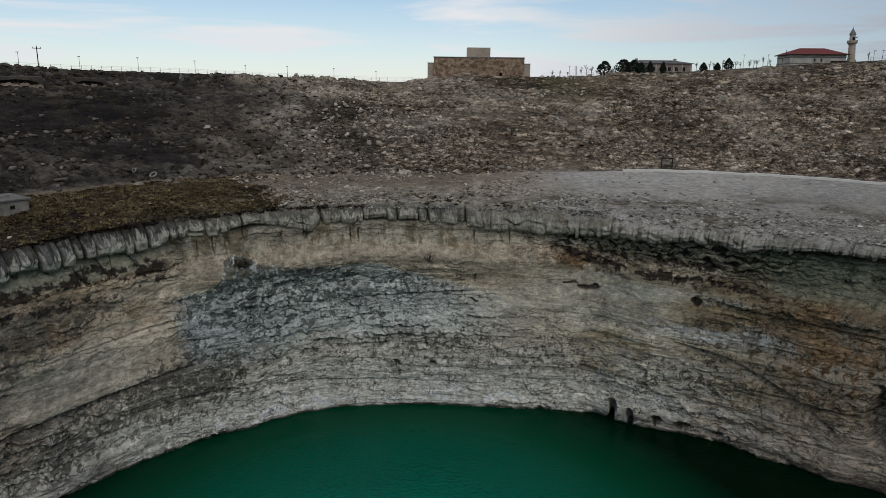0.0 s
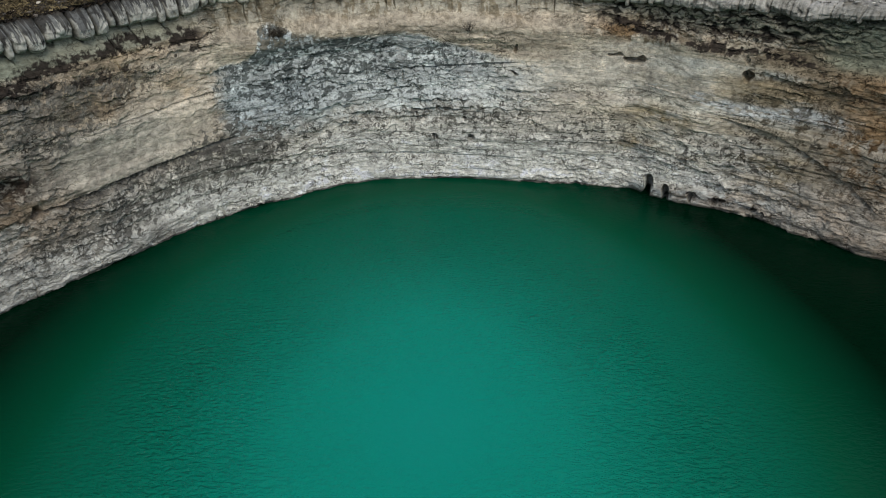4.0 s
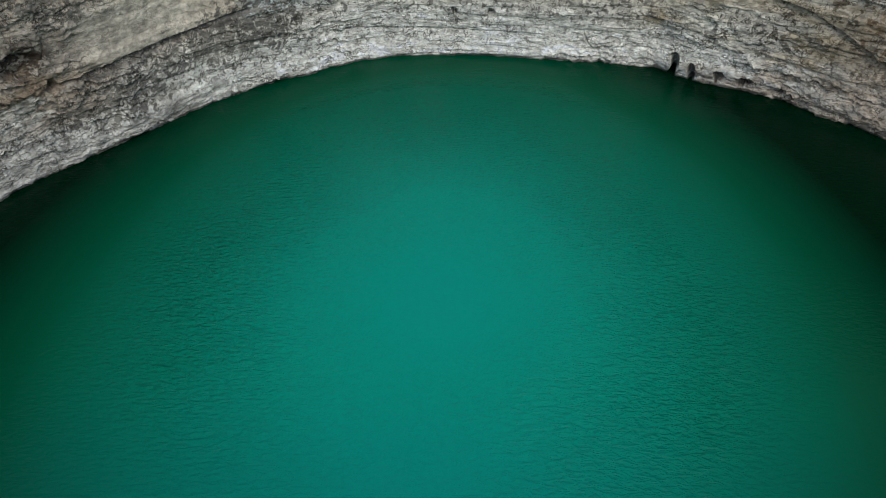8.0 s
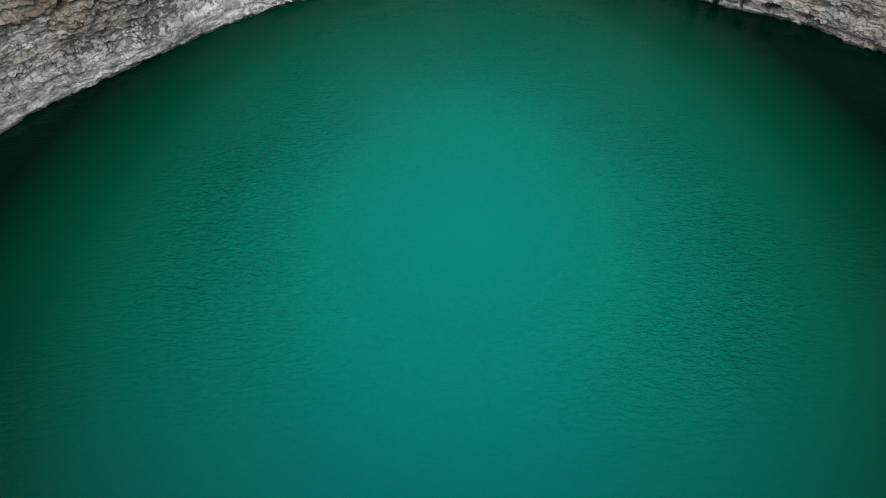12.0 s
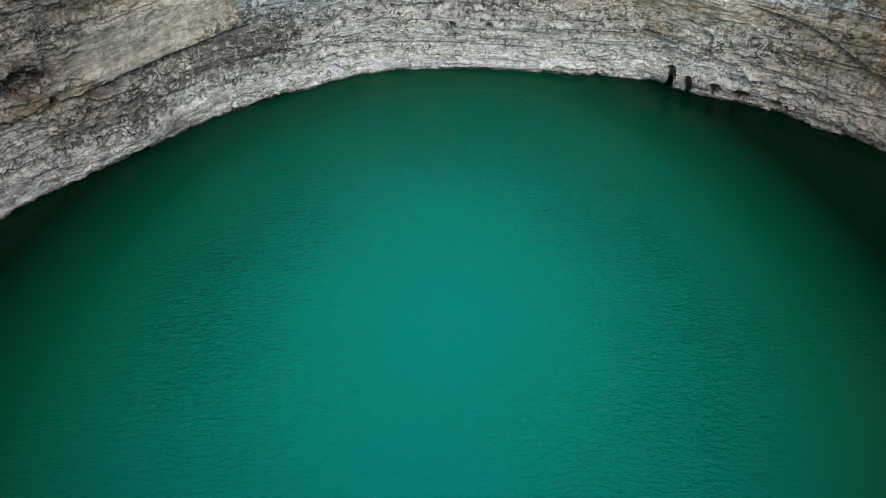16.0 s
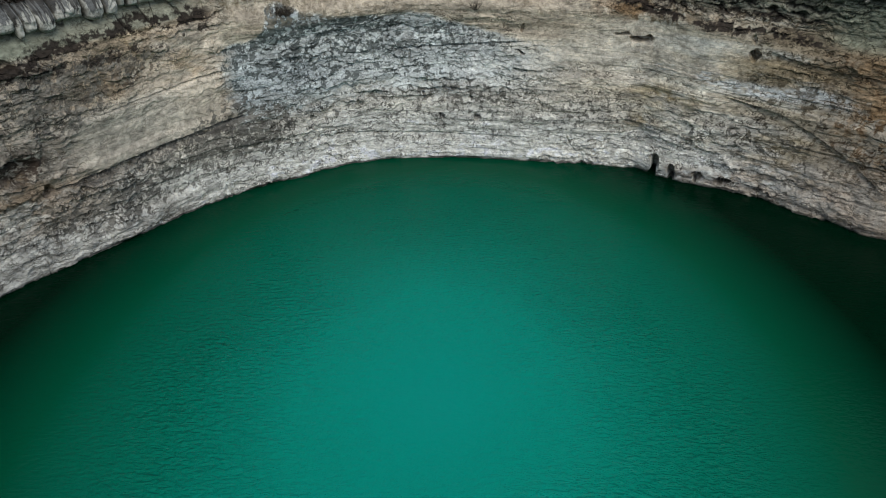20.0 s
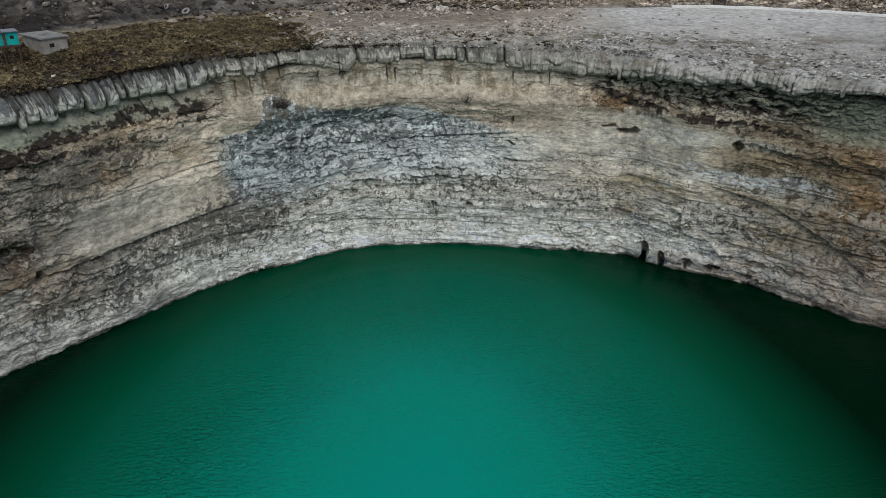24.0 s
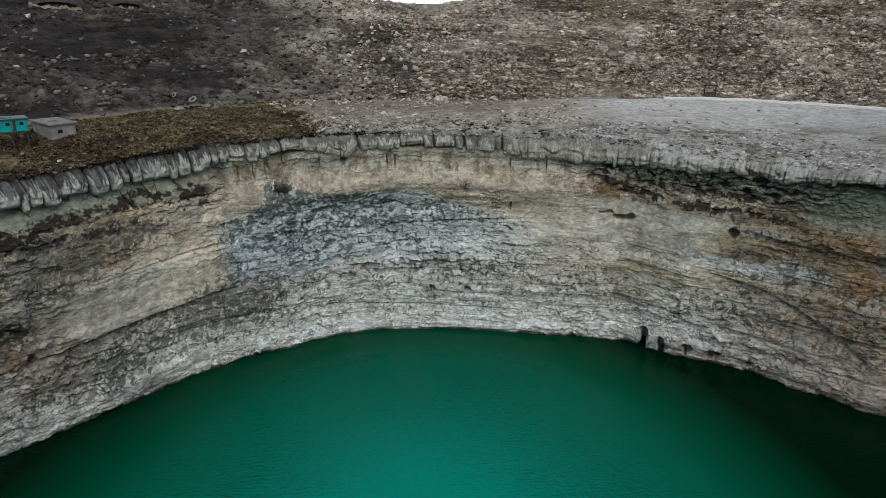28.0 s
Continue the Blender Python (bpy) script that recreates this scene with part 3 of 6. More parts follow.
    # the broad blue-grey patch of lichen
    left = smooth(-38.2, -35.6, p + 1.0 * n2 + 1.0 * n3 + 0.8 * n4)
    right = 1 - smooth(-9, 9, p + 4 * n2 + 3 * n3)
    low = smooth(9.5, 15.5, z + 2.6 * n2 + 1.5 * n1 + 1.5 * n3)
    top = table(p, (-180, 24), (-37, 23.5), (-33.0, 24.5), (-31.4, 27.8), (-29.5, 28.6), (-26.5, 26.8), (-20, 25.2), (-14, 25.6), (-9, 23.6), (0, 21.5), (180, 20))
    high = 1 - smooth(-0.5, 0.4, z - top + 1.4 * n2)
    patch = left * right * low * high
    tone = blend(tone, patch * 0.9, (0.5, 0.53, 0.5))
    tone = blend(tone, patch * smooth(-0.02, 0.25, bars + 0.3 * n2) * smooth(20, 16, z + n2) * 0.7, (0.6, 0.62, 0.58))
    tone = blend(tone, patch * smooth(-20, -30, p + 4 * n1) * smooth(21, 18, z) * 0.5, (0.33, 0.37, 0.37))
    # dark blots in it, thickest above and in the middle, drawn out along the beds lower down
    thick = 0.06 + 0.36 * smooth(18.0, 20.5, z + n2) + 0.1 * smooth(-12, -20, p) + 0.14 * bump_at(p, z, -17, 20, 7, 5) + 0.1 * bump_at(p, z, -29, 23, 5, 3.5) + 0.7 * bump_at(p, z, -30.5, 27.0, 2.8, 2.0) - 0.12 * smooth(-14, -4, p)
    blots = 0.75 * blot + 0.45 * commas * smooth(17, 20, z) + 0.65 * bars * smooth(22, 18, z) + 0.25 * n4
    tone = blend(tone, smooth(0.0, 0.09, blots + 0.3 * n3 + 0.42 * thick - 0.17 - 0.3 * (1 - patch)) * smooth(0.05, 0.35, patch) * 0.86, (0.058, 0.066, 0.06))
    tone = blend(tone, patch * smooth(0.12, 0.24, -blots - 0.1 * thick) * 0.6, (0.64, 0.665, 0.625))
    # pale runs of lime down the patch's far side
    runs = bump_at(p, z, -14.5, 24, 1.0, 3.2) + bump_at(p, z, -6.5, 19, 1.6, 6) + 0.7 * bump_at(p, z, -12.0, 24.5, 0.5, 2.5)
    tone = blend(tone, runs * smooth(-0.25, 0.15, streak + 0.8 * commas) * 0.8, (0.64, 0.64, 0.59))
    # grey-brown blots beside and below it, and in the far west
    spots = 1.2 * bump_at(p, z, -36.5, 11.0, 5.5, 4.2) + 0.55 * bump_at(p, z, -45, 9, 9, 2.6) + 1.5 * bump_at(p, z, -57, 22.8, 5, 4) + 0.9 * bump_at(p, z, -50, 24.5, 9, 2.4) + 0.5 * bump_at(p, z, -54, 6, 6, 3) + 0.4 * bump_at(p, z, -8, 13, 12, 3.5) + 0.3 * bump_at(p, z, 8, 12, 8, 3) + 0.9 * bump_at(p, z, -16.5, 26.2, 1.8, 0.9) + 0.35 * smooth(20, 30, p) * smooth(6, 10, z) + 0.3 * smooth(15, 9, z) * smooth(1.0, 4, z)
    tone = blend(tone, smooth(0.0, 0.1, 0.8 * blot + 0.5 * commas + 0.3 * n4 + 0.6 * np.clip(spots, 0, 1.1) - 0.37) * smooth(0.1, 0.4, spots) * 0.85, (0.085, 0.08, 0.068))
    tone = blend(tone, np.clip(spots, 0, 1) * smooth(-0.1, 0.25, n2 + 0.5 * blot) * 0.45, (0.3, 0.28, 0.235))
    # shade inside the western alcove, put into the colour
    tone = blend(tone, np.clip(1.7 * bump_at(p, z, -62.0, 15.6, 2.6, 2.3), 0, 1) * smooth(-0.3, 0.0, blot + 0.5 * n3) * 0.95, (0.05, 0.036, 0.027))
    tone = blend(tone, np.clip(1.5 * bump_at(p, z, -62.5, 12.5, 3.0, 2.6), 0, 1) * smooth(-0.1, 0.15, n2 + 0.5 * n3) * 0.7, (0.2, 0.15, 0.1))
    # the shadow below the western overhang, painted along it as a dark band
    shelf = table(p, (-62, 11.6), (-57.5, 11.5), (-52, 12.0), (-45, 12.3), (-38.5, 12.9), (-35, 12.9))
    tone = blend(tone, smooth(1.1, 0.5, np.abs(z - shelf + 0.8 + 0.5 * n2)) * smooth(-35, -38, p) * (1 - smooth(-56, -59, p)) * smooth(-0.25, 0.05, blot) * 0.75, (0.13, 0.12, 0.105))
    # olive and brown weathering in the east, pale grey and cream beds through it
    olive = bump_at(p, z, 18.5, 14.6, 5, 1.9) + 0.8 * bump_at(p, z, 30, 21.5, 10, 2.0) + 0.8 * bump_at(p, z, 16.0, 8.5, 1.8, 1.8) + 0.5 * bump_at(p, z, 34, 9, 5, 4)
    tone = blend(tone, olive * smooth(-0.25, 0.15, n2 + 0.6 * n3) * 0.85, (0.28, 0.215, 0.11))
    run_z = table(p, (-180, 21), (8, 20.6), (20, 18.8), (29, 18.0), (36, 18.6), (180, 12))
    tone = blend(tone, smooth(1.5, 0.5, np.abs(z - run_z + 0.9 * n2)) * smooth(8, 14, p) * (1 - smooth(38, 42, p)) * smooth(-0.3, 0.2, n1 + 0.8 * bars) * 0.75, (0.57, 0.585, 0.56))
    tone = blend(tone, smooth(-4, 4, p) * (1 - smooth(20, 30, p)) * smooth(18.5, 21, z + n2) * smooth(-0.35, 0.1, n1 + 0.7 * n3) * 0.8, (0.58, 0.49, 0.37))
    tone = blend(tone, smooth(23, 35, p + 2 * n2) * smooth(18.5, 21, z + n2) * smooth(-0.3, 0.1, n2) * 0.7, (0.22, 0.17, 0.11))
    tone = blend(tone, smooth(0.0, 0.08, 0.8 * blot + 0.4 * commas - 0.2 + 0.2 * bump_at(p, z, 34, 21, 6, 4)) * smooth(24, 32, p) * smooth(7, 12, z) * 0.7, (0.1, 0.08, 0.05))
    # rust and iron stain
    rust = 1.4 * bump_at(p, z, 43.5, 16.5, 4.8, 6.5) + 1.6 * bump_at(p, z, 14.5, 27.2, 5.5, 1.7) + 0.8 * bump_at(p, z, 41, 24.6, 4, 1.8) + 0.45 * bump_at(p, z, -50, 23, 6, 2.0) + 1.1 * bump_at(p, z, 0.0, 28.2, 3.2, 1.3) + 0.8 * bump_at(p, z, -24, 28.6, 3.5, 1.1) + 0.8 * bump_at(p, z, 2.5, 24.1, 4, 0.7) + 0.8 * bump_at(p, z, -37, 29.5, 2.2, 1.5)
    tone = blend(tone, rust * smooth(-0.35, 0.15, n2 + 0.7 * streak + 0.5 * commas) * 0.85, (0.25, 0.165, 0.092))
    tone = blend(tone, smooth(0.0, 0.1, 0.7 * commas + 0.6 * blot - 0.2) * np.clip(rust, 0, 1) * 0.8, (0.075, 0.045, 0.025))
    # pale olive marl under the rim, grey crumbling layers of it in the east
    tone = blend(tone, west * smooth(29.0, 29.6, zl + 0.5 * n2), (0.3, 0.29, 0.215))
    # upright grooves of the western marl toned nearly black
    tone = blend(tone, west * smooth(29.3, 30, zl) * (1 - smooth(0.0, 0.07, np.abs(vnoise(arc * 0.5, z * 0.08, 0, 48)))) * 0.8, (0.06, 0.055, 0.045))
    tone = blend(tone, smooth(8, 16, p) * smooth(28.2, 29.4, zl - 0.05 * (p - 20) + 0.6 * n2) * 0.85, (0.27, 0.255, 0.19))
    # gaps between the crumbling layers toned nearly black
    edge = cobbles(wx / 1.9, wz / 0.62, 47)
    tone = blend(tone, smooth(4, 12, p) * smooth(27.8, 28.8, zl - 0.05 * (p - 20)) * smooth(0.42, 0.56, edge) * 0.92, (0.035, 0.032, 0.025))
    # greenish shade under the rim's eastern end, painted into the tone
    tone = blend(tone, smooth(30, 38, p) * smooth(25.5, 27.5, z + n2) * 0.75, (0.19, 0.205, 0.15))
    khaki = (1 - west) * (1 - smooth(4, 12, p))
    tone = blend(tone, khaki * smooth(28.4, 29.6, z + n2) * 0.85, (0.345, 0.318, 0.25))
    # far western marl coloured as dark as its shade under the rim
    tone = blend(tone, smooth(-52, -59, p) * smooth(28, 29, z) * 0.6, (0.22, 0.235, 0.175))
    # light talus of fine stuff between the marl and the patch
    tone = blend(tone, smooth(-37, -34, p) * (1 - smooth(3, 9, p)) * smooth(0.1, 0.7, z - top + 1.4 * n2) * (1 - smooth(28, 29.3, z + n2)) * 0.8, (0.4, 0.34, 0.258))
    tone = blend(tone, smooth(-37, -34, p) * (1 - smooth(3, 9, p)) * smooth(24.5, 26, z) * smooth(0.06, 0.16, 0.6 * blot + 0.5 * commas + 0.3 * n2) * 0.6, (0.2, 0.165, 0.115))
    tone = blend(tone, khaki * smooth(27.5, 29, z + n2) * smooth(0.1, 0.22, 0.7 * fbm(arc * 0.7, z * 0.22, 1, 76, 3, 0.65) + 0.3 * commas) * 0.7, (0.17, 0.135, 0.085))
    tone = blend(tone, smooth(10, 15, p) * (1 - smooth(33, 38, p)) * smooth(25.3, 26.2, z + n2) * smooth(30, 28.5, z) * smooth(-0.25, 0.1, n2 + 0.6 * blot) * 0.65, (0.19, 0.15, 0.1))
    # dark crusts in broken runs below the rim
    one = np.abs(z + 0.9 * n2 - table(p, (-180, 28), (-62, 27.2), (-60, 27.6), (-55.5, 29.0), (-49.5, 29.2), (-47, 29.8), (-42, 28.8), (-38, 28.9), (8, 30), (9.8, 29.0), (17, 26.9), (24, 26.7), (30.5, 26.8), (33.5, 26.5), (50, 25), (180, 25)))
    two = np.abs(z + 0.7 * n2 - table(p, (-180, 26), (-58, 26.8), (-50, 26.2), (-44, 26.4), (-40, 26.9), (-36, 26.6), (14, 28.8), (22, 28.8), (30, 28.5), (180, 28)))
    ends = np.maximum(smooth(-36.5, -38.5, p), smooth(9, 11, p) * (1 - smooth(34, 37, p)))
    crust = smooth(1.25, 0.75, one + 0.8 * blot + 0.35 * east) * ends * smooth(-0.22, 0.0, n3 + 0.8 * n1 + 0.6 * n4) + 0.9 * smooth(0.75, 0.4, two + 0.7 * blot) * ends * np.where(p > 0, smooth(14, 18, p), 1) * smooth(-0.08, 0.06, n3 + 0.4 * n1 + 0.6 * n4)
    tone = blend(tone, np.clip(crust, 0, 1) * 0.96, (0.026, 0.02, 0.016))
    # fine streaks and beds
    tone = tone * (1.03 + 0.4 * n3 + 0.22 * streak + 0.2 * bed + 0.3 * n2 + 0.28 * n4 + 0.22 * blot + 0.35 * bars * (1 - smooth_face(p, z)))[..., None]
    # brown stain round the caves at the water
    tone = blend(tone, smooth(19.5, 21, p + n2) * (1 - smooth(28, 31, p + 2 * n2)) * smooth(4.5, 2.5, z + 1.5 * n2) * smooth(-0.3, 0.2, n3 + n2) * 0.6, (0.26, 0.2, 0.15))
    # wet foot of the wall, with the undercut's shadow line put into the colour
    tone = blend(tone, smooth(0.4, 0.15, z + 0.3 * n3 + 0.25 * n2) * 0.88, (0.035, 0.035, 0.03))
    grey = tone.mean(-1, keepdims=True)
    return np.clip((grey + 1.1 * (tone - grey)) * 0.91, 0.015, 0.72)


def crack_shade_amount(p, z):
    """How thickly cracks and painted relief shadows cover the face: little where it is smooth and under the lichen."""
    x, y = plane(p, shore(p))
    n = fbm(x * 0.1, y * 0.1, z * 0.2, 59, 3)
    return np.clip(0.85 - 0.75 * smooth_face(p, z) - 0.6 * smooth(-36, -41, p) * smooth(28.5, 29.5, z) - 0.35 * bump_at(p, z, -18, 18, 16, 7) + 0.7 * n, 0.08, 1)


def build_wall():
    deg = angles(0.09)
    p = wrapped(deg)
    z = np.concatenate([[-3.0, -1.0], np.arange(-0.2, 34.0, 0.105)])
    pp, zz = np.meshgrid(p, z)
    r = shore(pp) + wall_offset(pp, np.maximum(zz, 0))
    x, y = plane(pp, r)
    ob = new("cliff_wall", grid_mesh("cliff_wall", x, y, zz, wall_tone(pp, zz), crack_shade_amount(pp, zz), wrap=True, smooth_faces=False))
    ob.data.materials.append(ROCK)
    return tagged(ob, "bedded pale limestone cliff ringing the lake, stained grey and ochre", "cliff", kind="structure")


cliff = build_wall()


def ground_tone(p, r, x, y):
    top_r, _ = hill_top(p)
    back = terrace_back(p)
    edge = shore(p) + lip(p)
    n1 = fbm(x * 0.03, y * 0.03, 0, 71, 4)
    n2 = fbm(x * 0.12, y * 0.12, 0, 72, 4)
    n3 = fbm(x * 0.5, y * 0.5, 0, 73, 3)
    s = (r - back) / (top_r - back)
    t = (r - edge) / (back - edge)
    tone = np.empty((*p.shape, 3))
    tone[:] = (0.35, 0.285, 0.215)
    # dark burnt-looking scrub on the west hillside
    tone = blend(tone, smooth(-9, -26, p + 9 * n1 + 7 * n2) * smooth(-0.05, 0.05, s), (0.04, 0.033, 0.029))
    # greyish rubble in the north, brown in the east
    tone = blend(tone, smooth(-24, -14, p + 5 * n2) * (1 - smooth(4, 12, p + 6 * n1)) * 0.6, (0.33, 0.275, 0.21))
    tone = blend(tone, smooth(-28, -20, p + 4 * n2) * (1 - smooth(-11, -7, p + 3 * n2)) * smooth(0.02, 0.06, s) * (1 - smooth(0.62, 0.8, s)) * 0.6, (0.095, 0.083, 0.07))
    tone = blend(tone, smooth(-34, -30, p + 3 * n2) * (1 - smooth(-22, -18, p)) * smooth(0.02, 0.04, s) * (1 - smooth(0.1, 0.15, s + 0.05 * n2)) * smooth(-0.2, 0.15, n2 + n3) * 0.7, (0.22, 0.2, 0.17))
    tone = blend(tone, bump_at(p, s, -5.5, 0.3, 2.5, 0.22) * 0.8, (0.4, 0.37, 0.31))
    tone = blend(tone, smooth(0.0, 0.5, n2) * 0.5 * (1 - 0.9 * smooth(-8, -28, p + 12 * n1)), (0.3, 0.24, 0.17))
    tone = blend(tone, smooth(0.15, 0.5, n3 + 0.4 * n2) * 0.4, (0.085, 0.067, 0.047))
    z = ground_height(p, r)
    ledge = fbm(np.radians(p) * 9, z * 0.65, 0, 74, 5, 0.65)
    tone = tone * (1 + 1.0 * smooth(0, 0.04, s) * ledge)[..., None]
    stone = half_buried(x, y, p, s)
    dim = smooth(-9, -26, p + 9 * n1 + 7 * n2)
    tone = blend(tone, np.clip(stone, 0, 1) * (1 - dim) * (0.65 + 0.3 * n3), (0.57, 0.505, 0.415))
    tone = blend(tone, np.clip(stone, 0, 1) * dim * (0.5 + 0.4 * n3), (0.18, 0.16, 0.135))
    tone = tone * (1 - 0.28 * smooth(0, 0.04, s) * (1 - smooth(0.0, 0.3, stone)))[..., None]
    # a little green in a gully
    tone = blend(tone, smooth(5, 0, np.abs(p - 10 - 3 * n1)) * smooth(0.5, 0.75, s) * 0.6, (0.09, 0.085, 0.03))
    # terrace: bare grey limestone in the east, dry grass in the west, rubble between
    on_terrace = 1 - smooth(-0.02, 0.03, s)
    tone = blend(tone, on_terrace, (0.37, 0.32, 0.25))
    bare = smooth(2, 14, p + 4 * n2)
    tone = blend(tone, on_terrace * bare, (0.36, 0.335, 0.295))
    tone = blend(tone, on_terrace * bare * smooth(0.55, 0.75, t + 0.1 * n2) * 0.6, (0.5, 0.475, 0.435))
    tone = blend(tone, on_terrace * bare * smooth(0.1, 0.4, n2 + 0.3 * n3) * (1 - smooth(0.4, 0.6, t)) * 0.7, (0.16, 0.13, 0.09))
    tone = blend(tone, on_terrace * (1 - bare) * smooth(0.0, 0.25, n2 + 0.7 * n3) * 0.6, (0.2, 0.165, 0.125))
    tone = blend(tone, on_terrace * bare * smooth(0.05, 0.35, n1 + 0.8 * n2) * 0.55, (0.24, 0.225, 0.195))
    tone = blend(tone, on_terrace * bare * smooth(0.15, 0.4, n3 - 0.3 * n2) * 0.5, (0.2, 0.18, 0.15))
    tone = blend(tone, on_terrace * (1 - bare) * smooth(0.45, 0.7, t + 0.15 * n2) * 0.65, (0.22, 0.175, 0.13))
    tone = blend(tone, on_terrace * (1 - bare) * smooth(0.5, 0.25, t + 0.15 * n2) * 0.7, (0.33, 0.305, 0.255))
    tone = blend(tone, on_terrace * bare * smooth(0.05, 0.2, 0.5 * n2 + 0.6 * n3) * smooth(0.55, 0.3, t) * 0.75, (0.12, 0.098, 0.062))
    tone = blend(tone, on_terrace * bare * smooth(0.05, 0.3, -n1 - 0.8 * n2) * 0.4, (0.48, 0.45, 0.4))
    tone = blend(tone, on_terrace * smooth(24, 38, p) * 0.35, (0.2, 0.19, 0.17))
    grass = smooth(-22, -31, p + 9 * n2 + 5 * n3)
    tone = blend(tone, on_terrace * grass, (0.085, 0.064, 0.038))
    tone = blend(tone, on_terrace * smooth(-42, -52, p + 4 * n2), (0.032, 0.025, 0.018))
    tone = blend(tone, on_terrace * grass * smooth(0.0, 0.3, n2), (0.17, 0.13, 0.068))
    tone = blend(tone, on_terrace * grass * smooth(0.05, 0.3, -n2), (0.026, 0.016, 0.012))
    tone = blend(tone, on_terrace * grass * smooth(0.72, 0.88, t + 0.08 * n2) * 0.85, (0.26, 0.21, 0.135))
    tone = blend(tone, on_terrace * smooth(0.2, 0.06, t + 0.06 * n3) * (1 - bare) * 0.6, (0.17, 0.155, 0.13))
    tone = blend(tone, on_terrace * smooth(0.22, 0.08, t + 0.06 * n3) * smooth(-26, -36, p) * 0.85, (0.028, 0.025, 0.02))
    # the plain beyond
    tone = blend(tone, smooth(1.0, 1.05, s), (0.13, 0.115, 0.075))
    return np.clip(tone * (1 + 0.25 * n3)[..., None], 0.015, 0.6)


def lobe_edges():
    """Where the rounded blocks of the rim part, in degrees round the lake."""
    rng = random.Random(11)
    out, a = [], -82.0
    while a < 77:
        out.append(a)
        a += rng.choice((0.9, 1.2, 1.5, 1.9, 2.6)) * rng.uniform(0.8, 1.2) * (0.75 if a > 8 else 1.0) * (1.6 if -36 < a < -18 else 1.0)
    return np.array(out + [78.0])


EDGES = lobe_edges()
rng = random.Random(5)
PART_DEPTH = np.array([rng.choice((0.35, 0.6, 1.1, 1.9)) for _ in EDGES]) * np.where(EDGES > 4, 0.22, np.where(EDGES > -36, np.where(np.arange(len(EDGES)) % 3 == 0, 1.3, 0.4), 1.0))
HANG = np.array([rng.uniform(-0.95, 0.8) for _ in EDGES])
SWELL = np.array([rng.uniform(0.25, 0.95) for _ in EDGES]) * np.where(EDGES > 4, 0.25, np.where(EDGES > -36, 0.7, 1.0))


def rim_shape(pp, vv):
    """The rim's surface: from its hollow underside over the bulging face and the brow on to the terrace."""
    k = np.clip(np.searchsorted(EDGES, pp, side="right") - 1, 0, len(EDGES) - 2)
    wide = EDGES[k + 1] - EDGES[k]
    u = np.clip((pp - EDGES[k]) / wide, 0, 1)
    side = np.clip(1 - np.abs(2 * u - 1) ** 3.4, 0, 1) ** 0.7
    metres = radians(1) * 77 * wide * np.minimum(u, 1 - u)
    gap = np.where(u < 0.5, PART_DEPTH[k], PART_DEPTH[k + 1]) * np.exp(-metres / np.where(pp > 4, 0.15, 0.13))
    west, mid = smooth(-33, -40, pp), smooth(-34, -28, pp) * (1 - smooth(0, 10, pp))
    base = shore(pp) + lip(pp)
    low = table(pp, (-90, 31.6), (-59.8, 31.5), (-51.5, 31.7), (-48.3, 31.4), (-43.8, 31.3), (-38.4, 31.4), (-36.5, 32.6), (-31.5, 32.2), (-28, 32.8), (-25, 32.3), (-21.4, 31.0), (-20.2, 31.1), (-19.6, 32.2), (-14.5, 32.4), (-12, 32.7), (-7.7, 32.5), (-4.2, 31.8), (-0.7, 31.6), (2.7, 31.1), (13, 31.1), (20, 31.6), (24, 32.0), (27.2, 32.6), (29, 32.3), (31, 31.9), (33, 31.4), (34.7, 32.6), (38.4, 32.9), (42, 33.2), (70, 33.2)) + 0.3
    low = low + 0.8 * HANG[k] * side * (0.6 + 0.4 * west) - 0.45 * side * (0.5 + 0.5 * west)
    stops = [0, 0.14, 0.24, 0.32, 0.5, 0.68, 0.84, 1.0]
    face = np.interp(vv, stops, [3.4, 1.6, 0.25, -0.3, -0.45, 0.25, 1.5, 3.8])
    rise = np.interp(vv, stops, [0.45, 0.25, 0.0, 0.12, 0.36, 0.64, 0.87, 1.0])
    body = smooth(0.12, 0.34, vv) * (1 - smooth(0.75, 1.0, vv))
    r = base + face + (gap - 0.7 * SWELL[k] * side * (0.45 + 0.55 * west)) * body + 0.3 * body
    zz = low + (RIM_HIGH + 0.15 - low) * rise
    x, y = plane(pp, r)
    arc = np.radians(pp) * 77
    stir = arc + 0.8 * fbm(arc * 0.4, zz * 0.5, 1, 69, 3)
    flute = 0.7 * (1 - smooth(0, 0.17, np.abs(vnoise(stir * 0.62, zz * 0.2, 0, 64)))) + 0.4 * (1 - smooth(0, 0.22, np.abs(vnoise(stir * 1.4, zz * 0.25, 0, 65))))
    gap = (gap + 0.42 * flute * (1 - 0.6 * west)) * (1 - smooth(0.62, 0.85, vv))
    rough = fbm(x * 0.4, y * 0.4, zz * 0.45, 60, 5, 0.55)
    r = r + body * (0.6 * flute * (1 - 0.5 * west) - 0.12) + body * smooth(4, 16, pp) * 0.45 * (np.minimum(cobbles(arc / 1.3 + rough, zz / 0.9, 67), 0.8) ** 2 - 0.2) + (0.45 + 0.5 * smooth(0.5, 0.85, vv) * smooth(-34, -28, pp)) * rough + 0.12 * fbm(x * 2.0, y * 2.0, zz * 1.2, 61, 3) * body
    # crumbling layers on the underside in the east
    r = r + 0.5 * smooth(8, 20, pp) * (1 - smooth(0.2, 0.42, vv)) * (cobbles(arc / 1.1, zz / 0.55, 66) - 0.4)
    x, y = plane(pp, r)
    join = smooth(0.8, 1.0, vv)
    zz = zz + 0.2 * rough * (1 - join)
